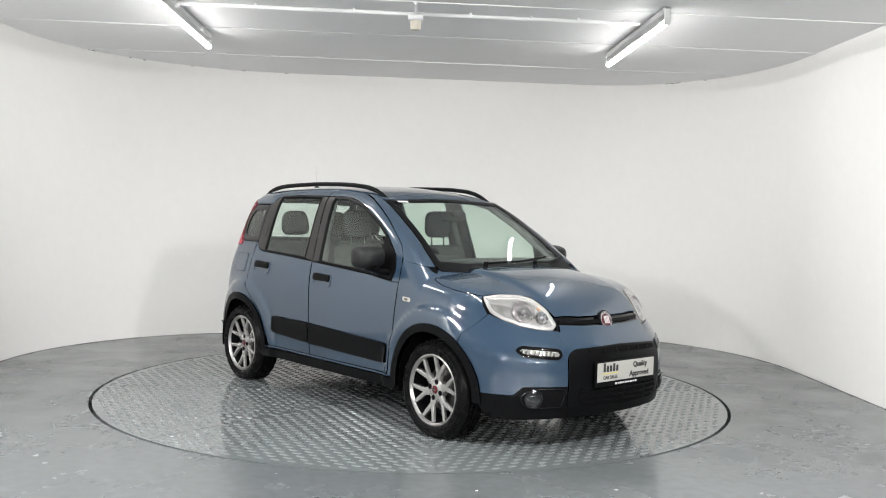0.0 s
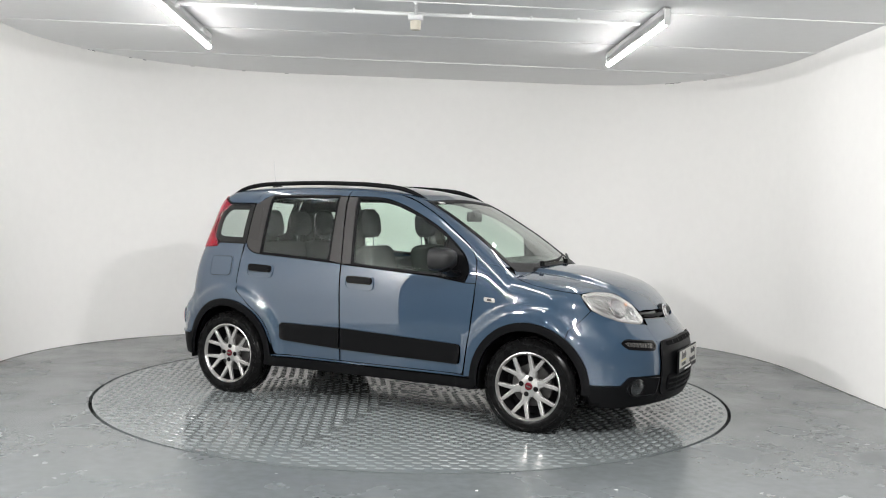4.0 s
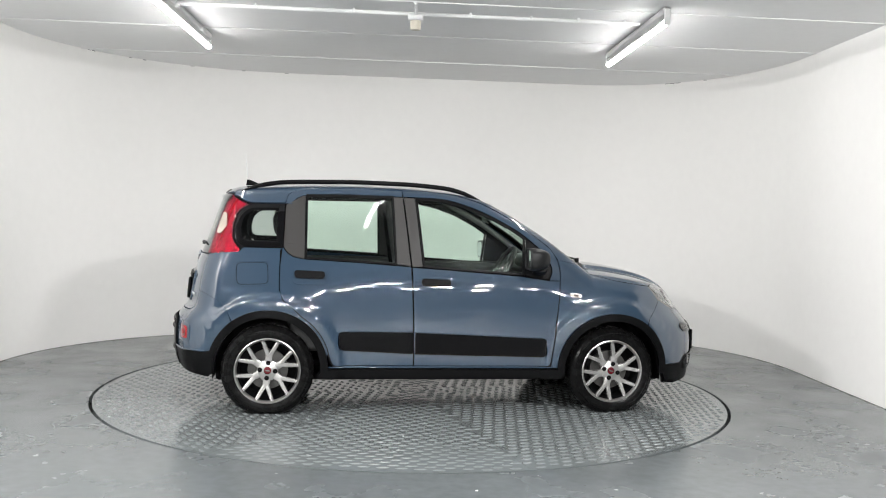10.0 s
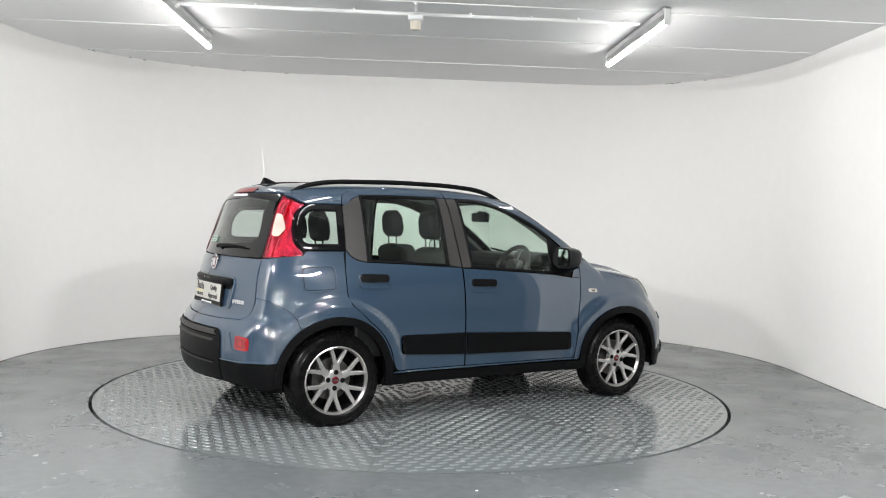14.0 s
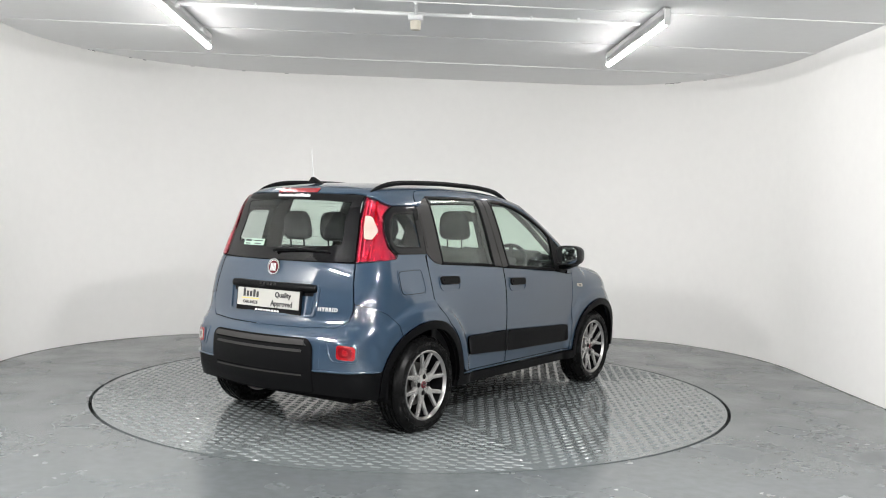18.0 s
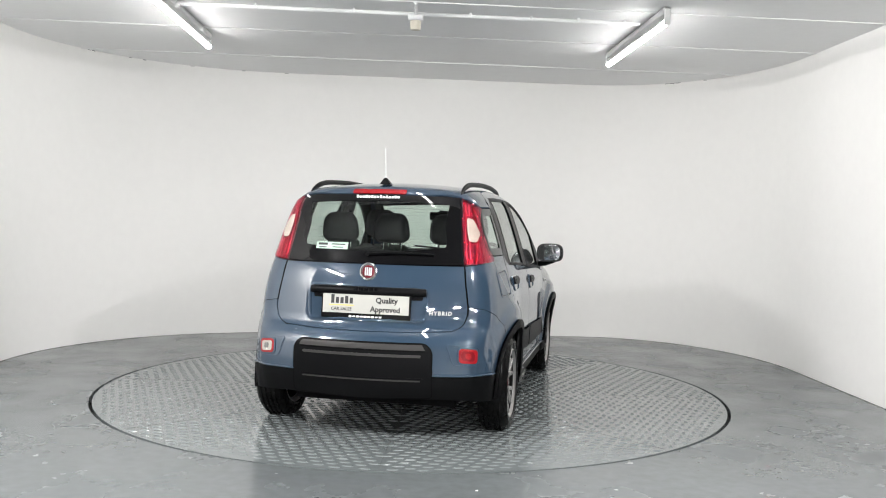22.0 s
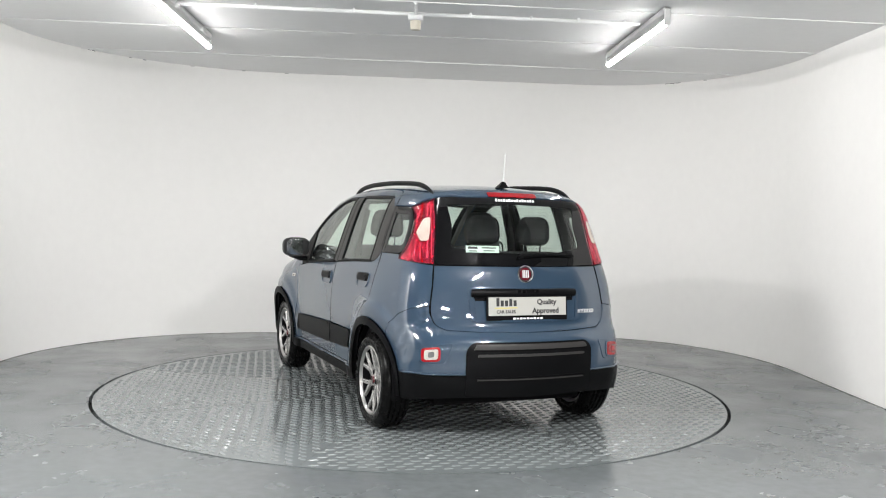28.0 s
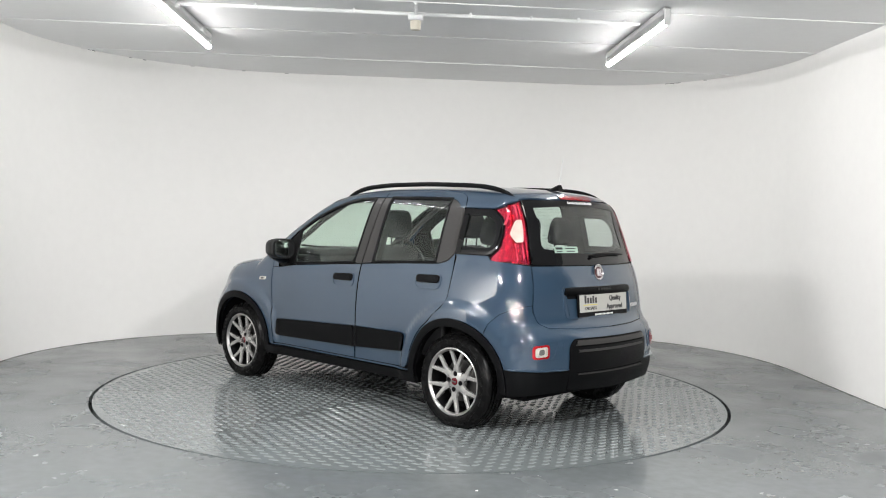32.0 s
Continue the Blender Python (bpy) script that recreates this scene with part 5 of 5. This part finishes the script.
def soft_block(bm, centre, size, bevel, turn=None, squeeze=1.0, bow=0.0):
    """A padded block: rounded box, narrower at its top by squeeze, bowed to the front."""
    sub = bmesh.new()
    box(sub, (0, 0, 0), size, bevel, None, 4)
    for v in sub.verts:
        t = v.co.z / size[2] + .5
        v.co.y *= 1 + (squeeze - 1) * t
        v.co.x += bow * math.cos(v.co.y / size[1] * math.pi) * (1 if v.co.x > 0 else .3)
    m = Matrix.Translation(centre) @ (turn or Matrix()).to_4x4()
    sub.transform(m)
    tmp = bpy.data.meshes.new("tmp")
    sub.to_mesh(tmp)
    sub.free()
    bm.from_mesh(tmp)
    bpy.data.meshes.remove(tmp)
    return bm


def build_interior(car):
    bm = bmesh.new()
    box(bm, (-.3, 0, .32), (2.0, 1.36, .04), .01)
    box(bm, (-1.25, 0, .62), (.62, 1.1, .03), .01)
    part("cabin_floor", bm, M_SHELL, car)
    # door linings
    for sg in (-1, 1):
        for name, at, size in (("door_lining", (.25, sg * .715, .66), (.90, .03, .56)), ("door_lining", (-.62, sg * .715, .68), (.78, .03, .56)), ("armrest", (.2, sg * .69, .75), (.5, .05, .06))):
            bm = bmesh.new()
            box(bm, at, size, .02)
            part(name, bm, M_DASH, car, "dark grey plastic door lining" if name == "door_lining" else "")
        bm = bmesh.new()
        box(bm, (-1.27, sg * .63, .84), (.42, .06, .40), .02)
        part("boot_side", bm, M_DASH, car)
    # front seats
    for sg, dx in ((-1, 0), (1, .085)):
        bm = bmesh.new()
        soft_block(bm, (.12 + dx, sg * .35, .50), (.50, .48, .16), .06, Matrix.Rotation(radians(-6), 4, "Y"))
        seat = part("front_seat", bm, M_SEAT, car, "dark grey cloth front seat", smooth=60)
        bm = bmesh.new()
        soft_block(bm, (-.17 + dx, sg * .35, .80), (.14, .48, .56), .06, Matrix.Rotation(radians(-13), 4, "Y"), .84, .03)
        part("backrest", bm, M_SEATLIGHT, seat, "grey cloth backrest", smooth=60)
        bm = bmesh.new()
        soft_block(bm, (-.255 + dx, sg * .35, 1.235), (.10, .26, .20), .065, Matrix.Rotation(radians(-8), 4, "Y"), .8, .01)
        part("headrest", bm, M_SEAT, seat, "dark padded headrest", smooth=60)
        for dy in (-.06, .06):
            bm = bmesh.new()
            rod(bm, (-.245 + dx, sg * .35 + dy, 1.06), (-.252 + dx, sg * .35 + dy, 1.18), .006, 8)
            part("headrest_post", bm, M_CHROME, seat, smooth=40)
        for dy in (-.15, .15):
            bm = bmesh.new()
            box(bm, (.1 + dx, sg * .35 + dy, .39), (.4, .03, .12), .005)
            part("seat_rail", bm, M_SHELL, seat)
    # rear bench
    bm = bmesh.new()
    soft_block(bm, (-.72, 0, .52), (.48, 1.16, .18), .06)
    bench = part("rear_bench", bm, M_SEAT, car, "dark grey cloth rear bench", smooth=60)
    for sg in (-1, 1):
        bm = bmesh.new()
        soft_block(bm, (-1.02, sg * .30, .80), (.13, .575, .56), .05, Matrix.Rotation(radians(-12), 4, "Y"), .95, .02)
        part("backrest", bm, M_SEAT, bench, smooth=60)
    for y in (-.35, .02, .36):
        bm = bmesh.new()
        soft_block(bm, (-1.10, y, 1.215), (.09, .25, .19), .065, Matrix.Rotation(radians(-8), 4, "Y"), .8, .01)
        part("headrest", bm, M_SEAT, bench, "dark padded headrest", smooth=60)
        for dy in (-.06, .06):
            bm = bmesh.new()
            rod(bm, (-1.085, y + dy, 1.03), (-1.095, y + dy, 1.14), .006, 8)
            part("headrest_post", bm, M_CHROME, bench, smooth=40)
    # dashboard
    bm = bmesh.new()
    soft_block(bm, (.80, 0, .82), (.36, 1.36, .24), .07)
    soft_block(bm, (.80, 0, .94), (.36, 1.16, .07), .03)
    soft_block(bm, (.765, 0, .985), (.28, 1.0, .07), .03)
    dash = part("dashboard", bm, M_DASH, car, "dark grey plastic dashboard", smooth=60)
    bm = bmesh.new()
    soft_block(bm, (.66, -.36, 1.0), (.16, .34, .10), .04)
    part("instrument_hood", bm, M_DASH, dash, smooth=60)
    bm = bmesh.new()
    soft_block(bm, (.58, 0, .68), (.16, .26, .42), .04)
    part("centre_console", bm, M_DASH, dash, smooth=60)
    # steering wheel on the right-hand side
    bm = bmesh.new()
    n, k, R, r = 36, 8, .178, .016
    rings_ = []
    for i in range(n):
        a = 2 * math.pi * i / n
        rings_.append([bm.verts.new(((R + r * math.cos(b)) * math.cos(a), (R + r * math.cos(b)) * math.sin(a), r * math.sin(b))) for b in np.linspace(0, 2 * math.pi, k, endpoint=False)])
    for i in range(n):
        for j in range(k):
            bm.faces.new((rings_[i][j], rings_[(i + 1) % n][j], rings_[(i + 1) % n][(j + 1) % k], rings_[i][(j + 1) % k]))
    m = pose(.46, -.35, .93, 0, -62, 0)
    wheel = part("steering_wheel", bm, M_DASH, car, "black steering wheel", m, smooth=60)
    bm = bmesh.new()
    soft_block(bm, (0, 0, -.012), (.15, .15, .05), .02)
    part("horn_pad", bm, M_DASH, wheel, smooth=60)
    for a in (0, 125, 235):
        bm = bmesh.new()
        box(bm, (.11, 0, -.008), (.12, .035, .016), .005)
        part("spoke", bm, M_DASH, wheel, at=pose(0, 0, 0, 0, 0, a))
    bm = bmesh.new()
    rod(bm, (.47, -.35, .925), (.72, -.35, .80), .035, 12)
    part("steering_column", bm, M_DASH, car, smooth=40)
    # mirror, sun visors, roof lining
    bm = bmesh.new()
    soft_block(bm, (.41, 0, 1.298), (.03, .22, .07), .014)
    soft_block(bm, (.425, 0, 1.322), (.05, .07, .05), .012)
    part("rear_view_mirror", bm, M_BLACK, car, smooth=60)
    way = (0, 0, -1)
    Tt = lambda x, y, r=0: ("t", x, y, r)
    half = [Tt(.28, 0), Tt(.25, -.47), Tt(-.3, -.50), Tt(-1.0, -.50), Tt(-1.38, -.44), Tt(-1.42, 0)]
    add("roof_lining", sheet(both(half), way, 0, -0.035, 0, .1), M_LINER, car, "light grey felt roof lining")
    # boot cover and luggage grille
    bm = bmesh.new()
    box(bm, (-1.32, 0, .985), (.40, 1.14, .015), .005)
    part("parcel_shelf", bm, M_DASH, car)
    # seat belts on the centre pillars
    for sg in (-1, 1):
        bm = bmesh.new()
        sweep(bm, [(-.31, sg * .545, 1.33), (-.28, sg * .58, 1.15), (-.22, sg * .63, .8)], .004, .022, 6)
        part("seat_belt", bm, M_SHELL, car)
        bm = bmesh.new()
        sweep(bm, [(-.27, sg * .54, 1.41), (-.25, sg * .615, 1.15), (-.2, sg * .67, .9)], .03, .03, 8)
        part("pillar_lining", bm, M_PILLAR, car, smooth=60)
        bm = bmesh.new()
        sweep(bm, [(.16, sg * .485, 1.42), (.5, sg * .53, 1.23), (.82, sg * .572, 1.01)], .02, .02, 8)
        part("screen_pillar_lining", bm, M_PILLAR, car, smooth=60)


def build_details(car, b):
    # wing mirrors
    for i, sg in enumerate((-1, 1)):
        bm = bmesh.new()
        oval = lambda k, x: [bm.verts.new((x * 1.18, .105 * k * math.copysign(abs(math.cos(a)) ** .62, math.cos(a)), .074 * k * math.copysign(abs(math.sin(a)) ** .62, math.sin(a)) + .006 * (1 - k)))
                             for a in np.linspace(0, 2 * math.pi, 32, endpoint=False)]
        rows = [oval(k, x) for k, x in ((.12, .068), (.42, .064), (.66, .053), (.84, .034), (.95, .008), (1, -.022), (.99, -.046), (.95, -.054), (.89, -.054), (.87, -.046))]
        for p, q in zip(rows, rows[1:]):
            for j in range(32):
                bm.faces.new((p[j], p[(j + 1) % 32], q[(j + 1) % 32], q[j]))
        bm.faces.new(rows[0])
        bm.faces.new(rows[-1])
        bmesh.ops.recalc_face_normals(bm, faces=bm.faces[:])
        mir = part("wing_mirror", bm, M_MIRRORCAP, b["door"][i], "black plastic wing mirror", pose(.592, sg * .850, 1.032), smooth=60)
        bm = bmesh.new()
        rows = [oval(.84, -.044), oval(.84, -.049), oval(.80, -.050)]
        for p, q in zip(rows, rows[1:]):
            for j in range(32):
                bm.faces.new((p[j], p[(j + 1) % 32], q[(j + 1) % 32], q[j]))
        bm.faces.new(rows[-1])
        bmesh.ops.recalc_face_normals(bm, faces=bm.faces[:])
        part("mirror_glass", bm, M_CHROME, mir, "mirror glass", pose(0, 0, 0, 0, 0, sg * 6), smooth=50)
        bm = bmesh.new()
        sweep(bm, [(.02, sg * .03, -.06), (.03, -sg * .05, -.09), (.04, -sg * .12, -.095)], .045, .022, 10)
        part("mirror_foot", bm, M_BLACK, mir, smooth=50)
    # number plates with dealer cards
    for at, parent, x in ((pose(-1.712, 0, .778, 90, 0, -90) @ pose(0, 0, 0, -5, 0, 0), b["gate"], 0), (pose(1.947, 0, .442, 90, 0, 90), b["frame"], 1)):
        bm = bmesh.new()
        box(bm, (0, -.008, -.006), (.535, .142, .014), .004)
        pl = part("plate_holder", bm, M_BLACK, parent, "black plate holder with a white dealer card", at)
        bm = bmesh.new()
        box(bm, (0, .004, .0025), (.515, .108, .003), .001)
        part("card", bm, M_CARD, pl, "white dealer card")
        lettering("lettering", "Quality", .044, M_INK, pl, bold=0.03, at=pose(.125, .028, .0048))
        lettering("lettering", "Approved", .044, M_INK, pl, bold=0.03, at=pose(.118, -.024, .0048))
        lettering("lettering", "CAR SALES", .026, M_INK, pl, pose(-.145, -.028, .0048))
        for j in range(5):
            bm = bmesh.new()
            hgt = (.05, .034, .034, .044, .034)[j]
            box(bm, (-.198 + .028 * j, .005 + hgt / 2, .0046), (.019, hgt, .001))
            part("print_bar", bm, M_INK, pl)
        bm = bmesh.new()
        box(bm, (-.145, -.005, .0044), (.15, .006, .001))
        part("print_bar", bm, M_YELLOW, pl)
        bm = bmesh.new()
        for j in range(9):
            box(bm, (-.09 + .0225 * j, -.068, .0025), (.016, .011 - .003 * (j % 2), .001))
        part("print_bar", bm, M_WHITE, pl)
    # badges
    for q, way, parent in ((place(("r", 0, .968)), (-1, 0, .15), b["gate"]), (place(("f", 0, .715)), (1, 0, .35), b["grille"])):
        rot = Vector(way).to_track_quat("Y", "Z").to_matrix().to_4x4()
        at = Matrix.Translation(Vector(q) + Vector(way).normalized() * .006) @ rot
        bm = bmesh.new()
        lathe(bm, [(.052, -.006), (.052, .004), (.047, .007), (.043, .003), (.001, .003)], 36, False)
        bd = part("badge", bm, M_CHROME, parent, "round chrome badge with a red centre", at, smooth=30)
        bm = bmesh.new()
        lathe(bm, [(.039, .0035), (.037, .006), (.001, .006)], 32, False)
        part("enamel", bm, M_REDCAP, bd, smooth=30)
        if parent is b["grille"]:
            bm = bmesh.new()
            lathe(bm, [(.061, -.045), (.061, -.003), (.057, .001), (.051, .001)], 36, False)
            part("badge_seat", bm, M_GLOSSBLACK, bd, smooth=30)
        for dx in (-.017, -.006, .006, .017):
            bm = bmesh.new()
            box(bm, (dx, .0068, 0), (.0075, .0016, .046), .0005)
            part("bar", bm, M_SILVER, bd)
    # lettering on the tailgate and the rear window
    q = place(("r", -.43, .742))
    lettering("lettering", "HYBRID", .031, M_SILVER, b["gate"], Matrix.Translation((q[0] - .003, q[1], q[2])) @ pose(0, 0, 0, 90, 0, -90) @ pose(0, 0, 0, 0, 12, 0), .002, "small chrome lettering", 0.1, 1.3, 0.04)
    q = place(("r", 0, 1.400))
    for j, hgt in enumerate((20, 15, 15, 19, 15, 20, 15, 15, 20, 15, 20, 15, 15, 20, 15)):
        bm = bmesh.new()
        box(bm, (0, hgt * .0004, 0), (.0135, hgt * .0009, .0006))
        part("print_bar", bm, M_WHITE, b["gate"], at=Matrix.Translation((q[0] - .004, .126 - .018 * j, q[2])) @ pose(0, 0, 0, 90, 0, -90) @ pose(0, 0, 0, -18, 0, 0))
    q = place(("r", .25, 1.112))
    at = Matrix.Translation((q[0] - .004, q[1], q[2])) @ pose(0, 0, 0, 90, 0, -90) @ pose(0, 0, 0, -18, -8, 0)
    bm = bmesh.new()
    box(bm, (0, 0, 0), (.205, .042, .0008))
    stk = part("sticker", bm, M_GREENCARD, b["gate"], "pale green rectangular sticker", at)
    for x, y, w, h in ((-.06, .008, .06, .014), (.04, .008, .09, .007), (-.06, -.012, .05, .006), (.04, -.01, .07, .006)):
        bm = bmesh.new()
        box(bm, (x, y, .0008), (w, h, .0006))
        part("print_bar", bm, M_DASH, stk)
    q = place(("t", .345, -.405))
    bm = bmesh.new()
    box(bm, (0, 0, 0), (.09, .022, .0008))
    part("sticker", bm, M_WHITE, b["screen"], "small white sticker", Matrix.Translation((q[0] + .003, q[1], q[2] + .005)) @ pose(0, 0, 0, 0, 29, 0) @ pose(0, 0, 0, 0, 0, 90))
    # wipers
    bm = bmesh.new()
    pts = [place(("r", y, 1.075 + .008 * math.sin((y + .38) * 8))) for y in np.linspace(-.37, .02, 8)]
    sweep(bm, [(p[0] - .018, p[1], p[2]) for p in pts], .007, .009, 8, [.5, .7, .8, .9, 1, 1.2, 1.3, 1.4])
    wp = part("rear_wiper", bm, M_BLACK, b["gate"], "black rear wiper", smooth=50)
    bm = bmesh.new()
    q = pts[-1]
    rod(bm, (q[0] - .03, q[1], q[2] - .005), (q[0] + .005, q[1], q[2] - .005), .011, 12)
    part("pivot", bm, M_BLACK, wp, smooth=40)
    for (x0, y0), (x1, y1), (x2, y2) in (((1.035, -.27), (1.04, .02), (.955, .36)), ((1.045, .17), (1.01, .38), (.915, .565))):
        bm = bmesh.new()
        L = []
        for t in np.linspace(0, 1, 7):
            x = (1 - t) ** 2 * x0 + 2 * t * (1 - t) * x1 + t * t * x2
            y = (1 - t) ** 2 * y0 + 2 * t * (1 - t) * y1 + t * t * y2
            q = place(("t", x, y))
            L.append((q[0], q[1], q[2] + .022))
        sweep(bm, L, .008, .008, 8)
        w = part("wiper", bm, M_BLACK, b["screen"], "black windscreen wiper", smooth=50)
        bm = bmesh.new()
        rod(bm, (L[0][0], L[0][1], L[0][2] - .03), (L[0][0], L[0][1], L[0][2] + .012), .016, 10)
        part("pivot", bm, M_BLACK, w, smooth=40)


def build_car():
    car = new("car")
    tagged(car, "blue-grey five-door small hatchback with black trim, parked on the turntable", "car")
    b = build_body(car)
    build_wheels(car)
    build_under(car)
    build_interior(car)
    build_details(car, b)
    return car


car = build_car()


# ---------------------------------------------------------------- movement
TURN = (-50.72, -45.04, -39.36, -33.68, -27.93, -22.1, -16.27, -10.44, -4.61, 1.22, 7.05, 12.87, 18.69, 24.51, 30.33, 36.16, 41.99, 47.82, 53.65, 59.48, 65.24, 70.94, 76.64, 82.34,
        88.04, 93.74, 99.49, 105.3, 111.11, 116.92, 122.73, 128.54, 134.35)
SHIFT = Vector((0.0966, -0.0893, 0.0023))


def motions():
    """The turntable carries the car round, about six degrees a second."""
    walk(turntable, [(float(t), pose(0, 0, 0, 0, 0, a)) for t, a in enumerate(TURN)])
    walk(car, [(float(t), pose(0, 0, 0, 0, 0, a) @ Matrix.Translation(SHIFT)) for t, a in enumerate(TURN)])


motions()
